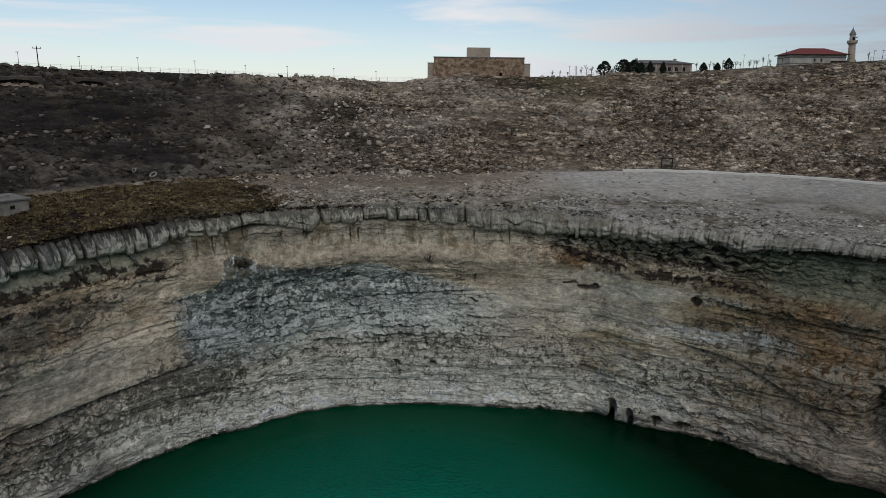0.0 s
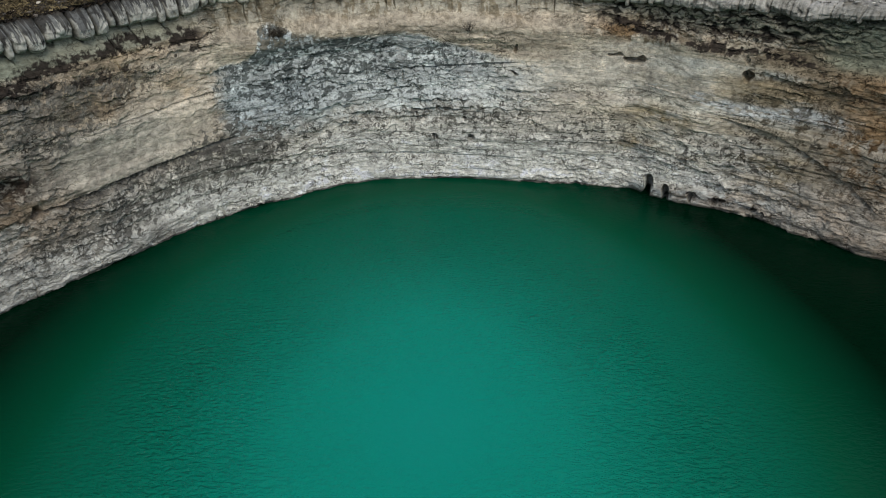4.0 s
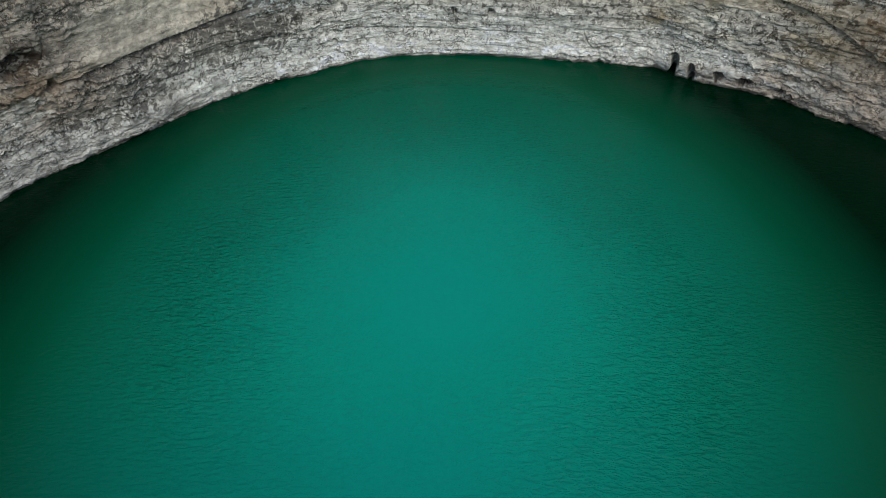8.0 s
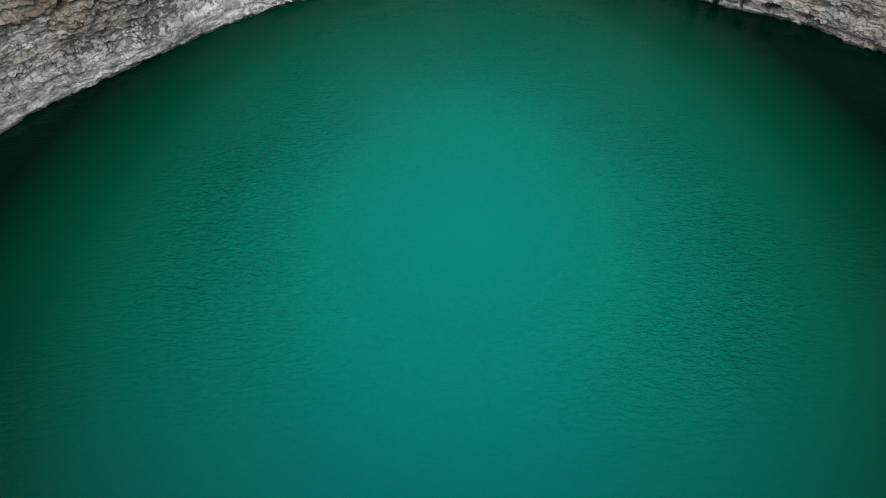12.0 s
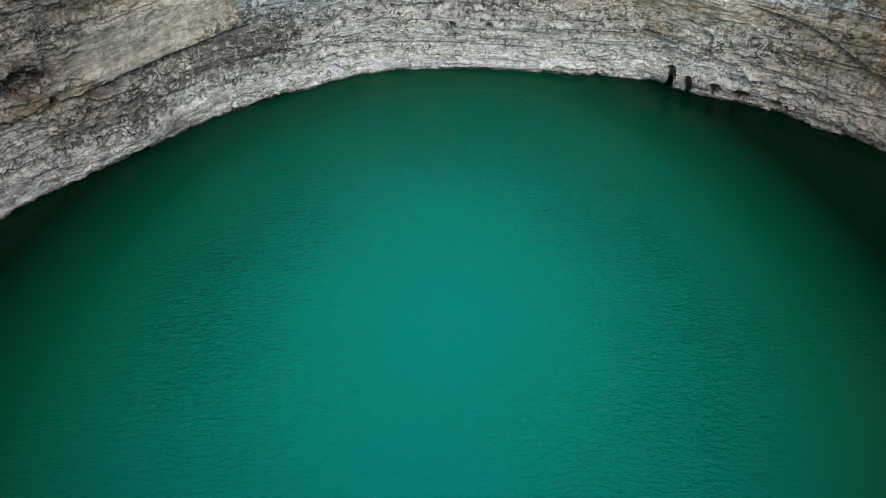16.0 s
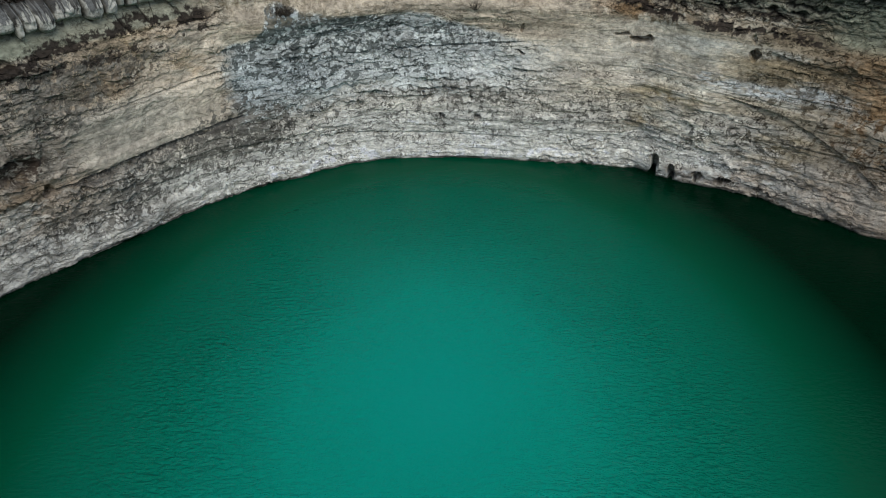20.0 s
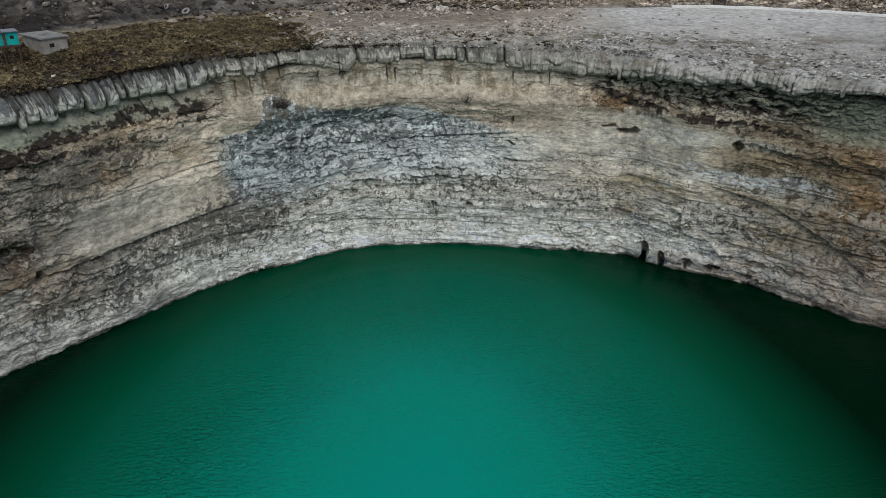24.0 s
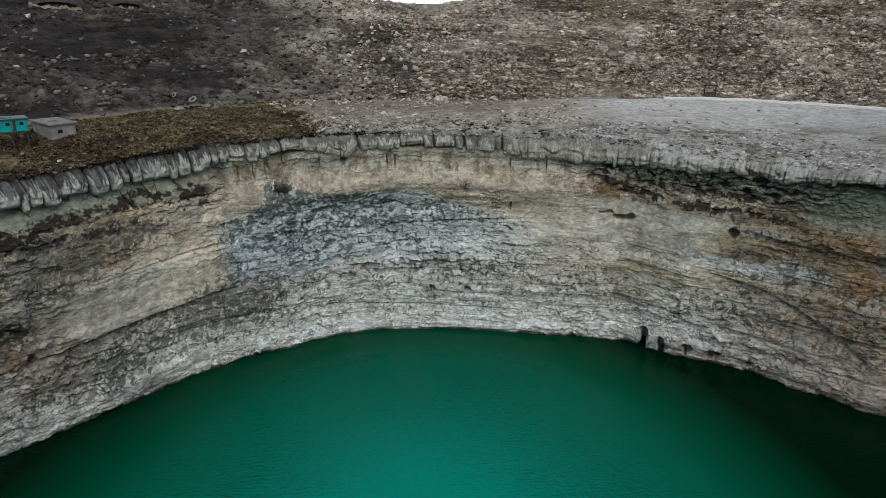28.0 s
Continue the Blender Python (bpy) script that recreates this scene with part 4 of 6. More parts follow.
    return x, y, zz * (1 - join) + (ground_height(pp, r) - 0.1 * (vv > 0.99)) * join, gap, side


def rim_tone(pp, t, zz, x, y, gap):
    n2 = fbm(x * 0.35, y * 0.35, zz * 0.3, 62, 4)
    arc = np.radians(pp) * 77
    streak = fbm(arc * 1.1, zz * 0.06, 0, 63, 4, 0.75)
    drip = fbm(arc * 3.2, zz * 0.12, 2, 68, 3, 0.75)
    tone = np.empty((*pp.shape, 3))
    tone[:] = (0.335, 0.315, 0.25)
    east, west = smooth(0, 22, pp), smooth(-33, -40, pp)
    tone = blend(tone, west * 0.8, (0.4, 0.385, 0.325))
    tone = blend(tone, east * 0.85, (0.3, 0.28, 0.235))
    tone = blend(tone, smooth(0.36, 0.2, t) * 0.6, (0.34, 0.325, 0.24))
    # shade on the overhang's eastern underside, put into the colour
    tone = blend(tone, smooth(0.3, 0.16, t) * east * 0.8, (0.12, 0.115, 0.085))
    tone = blend(tone, smooth(22, 42, pp) * 0.7, (0.18, 0.172, 0.145))
    # rain-washed pale runs and dark lichen drips down from the brow
    tone = tone * (1 + (0.6 * drip + 0.25 * streak) * smooth(0.25, 0.5, t))[..., None]
    reach = 0.58 + 0.18 * east + 0.05 * (1 - west)
    run = smooth(reach - 0.025, reach + 0.045, t + 0.36 * streak + 0.3 * drip + 0.05 * n2)
    tone = blend(tone, run * (1 - 0.85 * east) * (0.75 + 0.2 * west), (0.032, 0.03, 0.027))
    tone = blend(tone, run * west * smooth(0.15, 0.3, drip - 0.2 * streak) * 0.4, (0.24, 0.24, 0.22))
    tone = blend(tone, smooth(0.1, 0.45, n2) * 0.3, (0.24, 0.23, 0.19))
    # gaps and flute grooves toned darker
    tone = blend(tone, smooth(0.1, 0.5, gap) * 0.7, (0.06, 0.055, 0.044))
    # brow: soil and dry scrub in the west, bare rubble in the east
    soil = ground_tone(pp, polar(x, y)[1], x, y)
    k = np.where(pp > 0, smooth(0.5, 0.95, t + 0.4 * n2 + 0.2 * streak), smooth(0.76, 0.92, t + 0.1 * n2 + 0.12 * streak))[..., None]
    tone = tone * (1 - k) + soil * k
    return np.clip(tone * (1 + 0.12 * streak[..., None]), 0.02, 0.6)


rim = tagged(new("cliff_rim"), "rounded overhanging limestone rim with dark lichen runs", "cliff edge", kind="structure")
for a0, a1 in zip(EDGES, EDGES[1:]):
    cols = max(8, int(radians(a1 - a0) * 77 / 0.11))
    pp, vv = np.meshgrid(np.linspace(a0, a1, cols), np.linspace(0, 1, 60))
    xx, yy, zz, gap, side = rim_shape(np.clip(pp, a0 + 1e-6, a1 - 1e-6), vv)
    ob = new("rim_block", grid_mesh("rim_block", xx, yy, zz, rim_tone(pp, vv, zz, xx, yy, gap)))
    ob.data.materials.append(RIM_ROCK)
    ob.parent = rim
# the rim behind, out of sight
pp, vv = np.meshgrid(np.arange(78.0, 278.5, 2.0), np.linspace(0, 1, 8))
rr = shore(wrapped(pp)) + lip(wrapped(pp)) + np.interp(vv, [0, 0.3, 0.6, 1], [3, -0.5, 0.2, 3.6])
xx, yy = plane(pp, rr)
zz = np.interp(vv, [0, 0.3, 0.6, 1], [RIM_LOW, RIM_LOW + 0.5, 34.4, 35.2])
ob = new("rim_block", grid_mesh("rim_block", xx, yy, zz, rim_tone(wrapped(pp), vv, zz, xx, yy, zz * 0)))
ob.data.materials.append(RIM_ROCK)
ob.parent = rim


def stoniness(p, r, x, y):
    """How thickly the ground is strewn with stones."""
    s = (r - terrace_back(p)) / (hill_top(p)[0] - terrace_back(p))
    t = (r - shore(p) - lip(p)) / (terrace_back(p) - shore(p) - lip(p))
    n = fbm(x * 0.08, y * 0.08, 0, 75, 3)
    flat = np.where(p > 0, 0.05 + 0.3 * smooth(0.5, 0.25, t + 0.2 * n), np.where(p < -26, 0.25, 0.3))
    return np.where(s < 0, flat, np.where(s > 1, 0.3, (0.45 + 0.45 * smooth(-0.3, 0.2, n)) * (0.2 + 0.8 * smooth(-22, -8, p))))


def build_ground():
    p = wrapped(angles(0.15, -72, 68))
    f = np.concatenate([np.linspace(0, 1, 110), 1 + np.linspace(0, 1, 250)[1:], 2 + np.array([0.02, 0.05, 0.1, 0.2, 0.4, 1.0, 2.0, 5.0, 12.0, 30.0, 60.0])])
    pp, ff = np.meshgrid(p, f)
    a = shore(pp) + lip(pp) + 2.9
    b = terrace_back(pp)
    c, _ = hill_top(pp)
    r = np.where(ff <= 1, a + (b - a) * ff, np.where(ff <= 2, b + (c - b) * (ff - 1), c + (ff - 2) * 60))
    x, y = plane(pp, r)
    z = ground_height(pp, r) - 0.45 * (1 - smooth(3.1, 4.0, r - shore(pp) - lip(pp)))
    ob = new("ground", grid_mesh("ground", x, y, z, ground_tone(pp, r, x, y), stoniness(pp, r, x, y), wrap=True))
    ob.data.materials.append(GROUND)
    return tagged(ob, "stony dry hillside with scrub around a bare limestone terrace", "ground", kind="structure")


ground = build_ground()

pp, rr = np.meshgrid(np.arange(0, 360, 2.0), np.array([0.01, 20, 40, 60, 82]))
xx, yy = plane(pp, rr)
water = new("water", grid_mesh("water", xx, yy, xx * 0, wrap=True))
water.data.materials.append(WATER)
tagged(water, "still deep green-teal lake water with faint ripples", "water", kind="structure")


# ---- things ----
def part(name, bm, material, parent, label="", smooth_faces=False):
    """Links a bmesh as one mesh object under a thing or a part."""
    me = bpy.data.meshes.new(name)
    bm.to_mesh(me)
    bm.free()
    me.polygons.foreach_set("use_smooth", np.full(len(me.polygons), smooth_faces))
    me.materials.append(material)
    ob = new(name, me)
    ob.parent = parent
    if label:
        ob["label"] = label
    return ob


def thing(name, m, label, category, group="", kind=""):
    ob = new(name)
    ob.matrix_world = m
    return tagged(ob, label, category, group, kind)


def box(bm, lo, hi, bevel=0.0):
    """A box from its two corners, its edges eased."""
    size = [b - a for a, b in zip(lo, hi)]
    mid = [(a + b) / 2 for a, b in zip(lo, hi)]
    made = bmesh.ops.create_cube(bm, size=1, matrix=Matrix.Translation(mid) @ Matrix.Diagonal((*size, 1)))
    if bevel:
        edges = list({e for v in made["verts"] for e in v.link_edges})
        bmesh.ops.bevel(bm, geom=edges, offset=bevel, segments=1, affect="EDGES")
    return bm


def boxes(*spans, bevel=0.0):
    bm = bmesh.new()
    for lo, hi in spans:
        box(bm, lo, hi, bevel)
    return bm


def prism(points, lo, hi):
    """An upright prism over a polygon in x and y."""
    bm = bmesh.new()
    a = [bm.verts.new((x, y, lo)) for x, y in points]
    b = [bm.verts.new((x, y, hi)) for x, y in points]
    bm.faces.new(a[::-1])
    bm.faces.new(b)
    for i in range(len(a)):
        bm.faces.new((a[i], a[(i + 1) % len(a)], b[(i + 1) % len(a)], b[i]))
    return bm


def lathe(profile, sides=20):
    """A turned solid from radius and height pairs."""
    bm = bmesh.new()
    rings = []
    for r, z in profile:
        rings.append([bm.verts.new((r * math.cos(2 * math.pi * k / sides), r * math.sin(2 * math.pi * k / sides), z)) for k in range(sides)])
    for a, b in zip(rings, rings[1:]):
        for k in range(sides):
            bm.faces.new((a[k], a[(k + 1) % sides], b[(k + 1) % sides], b[k]))
    bm.faces.new(rings[0][::-1])
    bm.faces.new(rings[-1])
    return bm


def tube(bm, a, b, ra, rb, sides=6):
    """A tapered rod between two points."""
    a, b = Vector(a), Vector(b)
    turn = (b - a).to_track_quat("Z", "Y").to_matrix().to_4x4()
    bmesh.ops.create_cone(bm, cap_ends=True, segments=sides, radius1=ra, radius2=rb, depth=(b - a).length, matrix=Matrix.Translation((a + b) / 2) @ turn)
    return bm


def rod(a, b, ra, rb=None, sides=6):
    return tube(bmesh.new(), a, b, ra, ra if rb is None else rb, sides)


def wall_with_holes(length, height, thick, holes):
    """A wall along x with openings (x0, z0, x1, z1) cut through it, its outside at y = 0."""
    xs = sorted({0.0, length, *[h[0] for h in holes], *[h[2] for h in holes]})
    zs = sorted({0.0, height, *[h[1] for h in holes], *[h[3] for h in holes]})
    bm = bmesh.new()
    for x0, x1 in zip(xs, xs[1:]):
        for z0, z1 in zip(zs, zs[1:]):
            mx, mz = (x0 + x1) / 2, (z0 + z1) / 2
            if not any(h[0] < mx < h[2] and h[1] < mz < h[3] for h in holes):
                box(bm, (x0, 0, z0), (x1, thick, z1))
    bmesh.ops.remove_doubles(bm, verts=bm.verts, dist=1e-4)
    inner = [f for f in bm.faces if all(len(e.link_faces) > 2 for e in f.edges)]
    bmesh.ops.delete(bm, geom=inner, context="FACES")
    return bm


def turned(bm, m):
    bmesh.ops.transform(bm, matrix=m, verts=bm.verts)
    return bm


OLD_STONE = weathered("old_ashlar", (0.37, 0.265, 0.18), (0.16, 0.098, 0.06), 0.9, 2.2, 0.92, 0.6, 0.15, spread=(0.38, 0.62))
PALE_STONE = weathered("pale_ashlar", (0.42, 0.36, 0.28), (0.3, 0.25, 0.19), 0.3, 2.0, 0.9, 0.3, 0.05)
GREY_CAP = weathered("grey_coping", (0.2, 0.19, 0.18), (0.12, 0.115, 0.11), 0.8, 4.0)
# near-black colour stands for the unlit space behind openings
DARK_HOLE = weathered("dark_inside", (0.015, 0.013, 0.012), (0.01, 0.009, 0.008), 1.0, 4.0, 0.95, 0.1)
RED_TILE = weathered("red_roof", (0.2, 0.035, 0.025), (0.13, 0.028, 0.022), 0.7, 5.0, 0.75, 0.25, 0.04)
GREY_TILE = weathered("grey_roof", (0.17, 0.155, 0.145), (0.11, 0.1, 0.095), 0.6, 5.0, 0.85, 0.25, 0.04)
WHITE_WASH = weathered("whitewash", (0.5, 0.46, 0.4), (0.36, 0.32, 0.27), 0.5, 4.0)
PINK_PLASTER = weathered("pink_plaster", (0.34, 0.25, 0.2), (0.22, 0.16, 0.13), 0.5, 3.0)
BROWN_WOOD = weathered("dark_wood", (0.03, 0.02, 0.015), (0.016, 0.012, 0.009), 2.0, 12.0, 0.8)
GLASS_DARK = weathered("window_glass", (0.02, 0.024, 0.028), (0.03, 0.032, 0.035), 1.0, 3.0, 0.15, 0.02)
CONCRETE = weathered("old_concrete", (0.29, 0.26, 0.215), (0.17, 0.15, 0.125), 0.7, 5.0)
SLAB_GREY = weathered("roof_slab", (0.2, 0.19, 0.165), (0.12, 0.112, 0.1), 0.9, 6.0)
TURQUOISE = weathered("turquoise_paint", (0.0, 0.33, 0.29), (0.01, 0.16, 0.14), 0.9, 5.0, 0.55, 0.15, 0.02, spread=(0.5, 0.75))
RUST = weathered("rusty_steel", (0.09, 0.045, 0.028), (0.035, 0.025, 0.02), 1.5, 9.0, 0.85)
STEEL_GREY = weathered("galvanised_steel", (0.16, 0.165, 0.17), (0.1, 0.1, 0.1), 2.0, 9.0, 0.5, 0.1, 0.01, 0.6)
KERB_STONE = weathered("kerb_stone", (0.72, 0.69, 0.62), (0.58, 0.55, 0.49), 0.4, 5.0)
BARK = weathered("bark", (0.085, 0.065, 0.05), (0.045, 0.035, 0.028), 2.0, 9.0)
NEEDLES = weathered("conifer_needles", (0.018, 0.03, 0.014), (0.01, 0.018, 0.01), 1.2, 6.0, 0.8)
SCRUB = weathered("dry_scrub", (0.07, 0.055, 0.036), (0.036, 0.028, 0.02), 0.5, 6.0, 0.95)
BOARD_WHITE = weathered("notice_board", (0.3, 0.29, 0.27), (0.2, 0.19, 0.18), 1.5, 8.0, 0.5)
PALE_RUBBER = weathered("bleached_rubber", (0.3, 0.285, 0.26), (0.17, 0.16, 0.145), 1.5, 8.0)


def island_rock(name, random_from, lo, hi):
    """Stone that differs from piece to piece."""
    m = Mat(name)
    pos = m.position()
    if random_from == "object":
        pick = m.n.new("ShaderNodeObjectInfo").outputs["Random"]
    else:
        pick = m.n.new("ShaderNodeNewGeometry").outputs["Random Per Island"]
    grain = m.noise(pos, 3.0, 6, 0.65)
    c = m.ramp(pick, (0.0, lo), (0.55, tuple((a + b) / 2 for a, b in zip(lo, hi))), (1.0, hi))
    c = m.mix(0.7, c, m.ramp(grain, (0.3, (0.5, 0.48, 0.46)), (0.65, (1.2, 1.2, 1.2))), "MULTIPLY")
    c = m.mix(0.85, c, m.ramp(m.noise(pos, 0.16, 4, 0.6), (0.36, (0.5, 0.48, 0.45)), (0.5, (1, 1, 1)), (0.66, (1.5, 1.48, 1.42))), "MULTIPLY")
    m.relief(grain, 0.5, 0.15)
    return m.done(c, 0.95, 0, 0.15)


BOULDER = island_rock("boulder_stone", "object", (0.3, 0.26, 0.205), (0.5, 0.45, 0.37))
DIM_BOULDER = island_rock("lichened_stone", "object", (0.06, 0.052, 0.045), (0.24, 0.215, 0.18))
RUBBLE = island_rock("rubble_stone", "island", (0.13, 0.108, 0.084), (0.54, 0.475, 0.39))
TUFT = island_rock("scrub_tuft", "island", (0.018, 0.012, 0.008), (0.15, 0.105, 0.058))
DIM_RUBBLE = island_rock("lichened_rubble", "island", (0.018, 0.015, 0.012), (0.2, 0.17, 0.14))
PALE_CHIPS = island_rock("limestone_chip", "island", (0.06, 0.055, 0.046), (0.52, 0.49, 0.435))
LEDGE = island_rock("ledge_stone", "island", (0.15, 0.11, 0.076), (0.5, 0.41, 0.305))
TERRACE_TUFT = island_rock("terrace_tuft", "island", (0.03, 0.022, 0.013), (0.24, 0.185, 0.095))
DARK_TUFT = island_rock("dark_scrub_tuft", "island", (0.012, 0.01, 0.008), (0.07, 0.05, 0.032))


# ---- the old caravanserai on the hill's edge ----
def caravanserai(m):
    th = thing("caravanserai", m, "old brown stone caravanserai with a paler roof block", "building")
    w, d, h, wing = 27.5, 26.0, 7.0, 1.9
    front = part("front_wall", wall_with_holes(w, h, 0.9, [(20.0, 0.6, 20.9, 2.7)]), OLD_STONE, th)
    part("back_wall", boxes(((0, d - 0.9, 0), (w, d, h))), OLD_STONE, th)
    for x in (0, w - 0.9):
        part("side_wall", boxes(((x, 0.9, 0), (x + 0.9, d - 0.9, h))), OLD_STONE, th)
    part("roof", boxes(((0.4, 0.4, h - 0.5), (w - 0.4, d - 0.4, h - 0.1))), PALE_STONE, th)
    part("coping", boxes(((-0.15, -0.15, h), (w + 0.15, 0.85, h + 0.28)), bevel=0.04), GREY_CAP, th, "grey stone coping")
    for x0 in (-wing, w + 0.004):
        part("buttress_wing", boxes(((x0, 0.6, 0), (x0 + wing - 0.004, 14, 5.3)), bevel=0.05), PALE_STONE, th, "paler low stone wing")
        part("coping", boxes(((x0 - 0.1, 0.5, 5.304), (x0 + wing + 0.08, 14.1, 5.5)), bevel=0.03), GREY_CAP, th)
    part("roof_block", boxes(((10.3, 7, h - 0.1), (17.5, 15, h + 3.4)), bevel=0.05), PALE_STONE, th, "smooth pale block over the roof")
    part("door", boxes(((20.0, 0.5, 0.6), (20.9, 0.6, 2.7))), DARK_HOLE, th, "dark narrow doorway")
    # courses of the front that still stand proud
    rng = random.Random(3)
    for k in range(90):
        z = 0.5 * rng.randint(1, 12)
        x, l = rng.uniform(0.3, w - 2), rng.uniform(0.45, 1.1)
        if x < 21.2 and x + l > 19.7 and z < 3.2:
            continue
        part("stone", boxes(((x, -0.09 - 0.05 * rng.random(), z), (x + l, 0.1, z + 0.46)), bevel=0.02), OLD_STONE, front)
    return th


caravanserai(pose(-3.7, 222, 57.3))


def hip_roof(w, d, eave, ridge, over=0.4, thick=0.15, inset=None):
    """A hipped roof with a flat underside."""
    bm = bmesh.new()
    inset = d / 2 if inset is None else inset
    low = [bm.verts.new(v) for v in ((-over, -over, eave), (w + over, -over, eave), (w + over, d + over, eave), (-over, d + over, eave))]
    mid = [bm.verts.new((v.co.x, v.co.y, eave + thick)) for v in low]
    a, b = bm.verts.new((inset, d / 2, ridge)), bm.verts.new((w - inset, d / 2, ridge))
    bm.faces.new(low[::-1])
    for k in range(4):
        bm.faces.new((low[k], low[(k + 1) % 4], mid[(k + 1) % 4], mid[k]))
    bm.faces.new((mid[0], mid[1], b, a))
    bm.faces.new((mid[1], mid[2], b))
    bm.faces.new((mid[2], mid[3], a, b))
    bm.faces.new((mid[3], mid[0], a))
    return bm


def pane_window(parent, x, z, w, h, y=0.0, facing=None):
    """A window in a wall along x: frame, pane and sill."""
    f = facing or Matrix.Identity(4)
    win = part("window", turned(boxes(((x, y + 0.12, z), (x + 0.08, y + 0.2, z + h)), ((x + w - 0.08, y + 0.12, z), (x + w, y + 0.2, z + h)), ((x, y + 0.12, z), (x + w, y + 0.2, z + 0.08)), ((x, y + 0.12, z + h - 0.08), (x + w, y + 0.2, z + h))), f), WHITE_WASH, parent)
    part("pane", turned(boxes(((x + 0.08, y + 0.15, z + 0.08), (x + w - 0.08, y + 0.17, z + h - 0.08))), f), GLASS_DARK, win)
    part("sill", turned(boxes(((x - 0.1, y - 0.08, z - 0.1), (x + w + 0.1, y + 0.12, z - 0.004))), f), CONCRETE, win)


def grey_house(m):
    th = thing("house", m, "long plastered house with a grey hipped roof", "house")
    w, d, h = 20.6, 10.0, 3.6
    spots = [1.0 + 2.35 * k for k in range(8)]
    holes = [(x, 1.1, x + 1.2, 2.6) for x in spots if abs(x - 10.4) > 0.6]
    door_x = 10.4
    holes = [q for q in holes if q[2] < door_x - 0.2 or q[0] > door_x + 1.3] + [(door_x, 0.1, door_x + 1.1, 2.3)]
    wall = part("front_wall", wall_with_holes(w, h, 0.35, holes), PINK_PLASTER, th)
    part("back_wall", boxes(((0, d - 0.35, 0), (w, d, h))), PINK_PLASTER, th)
    for x in (0, w - 0.35):
        part("side_wall", boxes(((x, 0.35, 0), (x + 0.35, d - 0.35, h))), PINK_PLASTER, th)
    part("floor", boxes(((0.36, 0.36, 0.0), (w - 0.36, d - 0.36, 0.1))), CONCRETE, th)
    part("plinth", boxes(((-0.1, -0.1, -2.5), (w + 0.1, d + 0.1, -0.004))), CONCRETE, th)
    roof = part("roof", hip_roof(w, d, h + 0.004, h + 1.25, 0.5), GREY_TILE, th)
    for x in (3.2, 16.0):
        chimney = part("chimney", boxes(((x, 4.6, h + 0.5), (x + 0.9, 5.4, h + 1.75)), bevel=0.03), PALE_STONE, roof)
    part("skylight", boxes(((13.4, 1.6, h + 0.35), (14.6, 2.4, h + 0.75))), DARK_HOLE, roof)
    for x0, z0, x1, z1 in holes[:-1]:
        pane_window(wall, x0, z0, x1 - x0, z1 - z0)
    part("door", boxes(((door_x, 0.1, 0.1), (door_x + 1.1, 0.18, 2.3))), BROWN_WOOD, wall)
    for k in range(8):
        x = 0.3 + k * 2.83
        part("pilaster", boxes(((x, -0.12, 0), (x + 0.3, -0.004, h - 0.05))), WHITE_WASH, wall)
    return th


grey_house(pose(59.4, 238, 60.2))


def mosque(m):
    th = thing("mosque", m, "low whitewashed mosque with a red hipped roof", "mosque")
    w, d, h = 15.4, 11.0, 2.9
    holes = [(6.4 + 1.9 * k, 0.9, 7.1 + 1.9 * k, 1.9) for k in range(2)]
    wall = part("front_wall", wall_with_holes(w, h, 0.4, holes), WHITE_WASH, th)
    side_holes = [(4.4, 0.9, 5.2, 1.9)]
    turn = Matrix.Translation((0, d, 0)) @ Matrix.Rotation(radians(-90), 4, "Z")
    side = part("side_wall", turned(wall_with_holes(d - 0.4, h, 0.4, side_holes), turn), WHITE_WASH, th)
    part("side_wall", boxes(((w - 0.4, 0.4, 0), (w, d, h))), WHITE_WASH, th)
    part("back_wall", boxes(((0.4, d - 0.4, 0), (w - 0.4, d, h))), WHITE_WASH, th)
    for z in (0.3, 2.05):
        part("wall_band", boxes(((-0.05, -0.06, z), (w + 0.05, -0.004, z + 0.3))), GREY_CAP, wall, "dark stone band")
        part("wall_band", boxes(((-0.06, 0, z), (-0.004, d, z + 0.22))), GREY_CAP, side, "dark stone band")
    roof = part("roof", hip_roof(w, d, h + 0.004, h + 2.1, 0.7, inset=4.2), RED_TILE, th, "red tiled hipped roof")
    part("fascia", boxes(((-0.75, -0.75, h - 0.12), (w + 0.75, -0.68, h + 0.16)), ((-0.75, -0.68, h - 0.12), (-0.68, d + 0.7, h + 0.16))), BROWN_WOOD, roof)
    part("flue", rod((-0.2, 3.2, h), (-0.2, 3.2, h + 1.5), 0.1, 0.1), STEEL_GREY, roof)
    for x0, z0, x1, z1 in holes:
        pane_window(wall, x0, z0, x1 - x0, z1 - z0)
    for x0, z0, x1, z1 in side_holes:
        pane_window(side, x0, z0, x1 - x0, z1 - z0, 0, turn)
    part("floor", boxes(((0.3, 0.3, 0.01), (w - 0.3, d - 0.3, 0.08))), CONCRETE, th)
    part("plinth", boxes(((-0.15, -0.15, -2.5), (w + 0.15, d + 0.15, -0.004))), PALE_STONE, th)
    part("lean_to", boxes(((11.2, -1.6, 0), (14.9, -0.07, 1.2)), bevel=0.04), BROWN_WOOD, th, "dark low lean-to")
    return th


mosque(pose(100.3, 213.7, 63.05, 0, 0, -5.5))


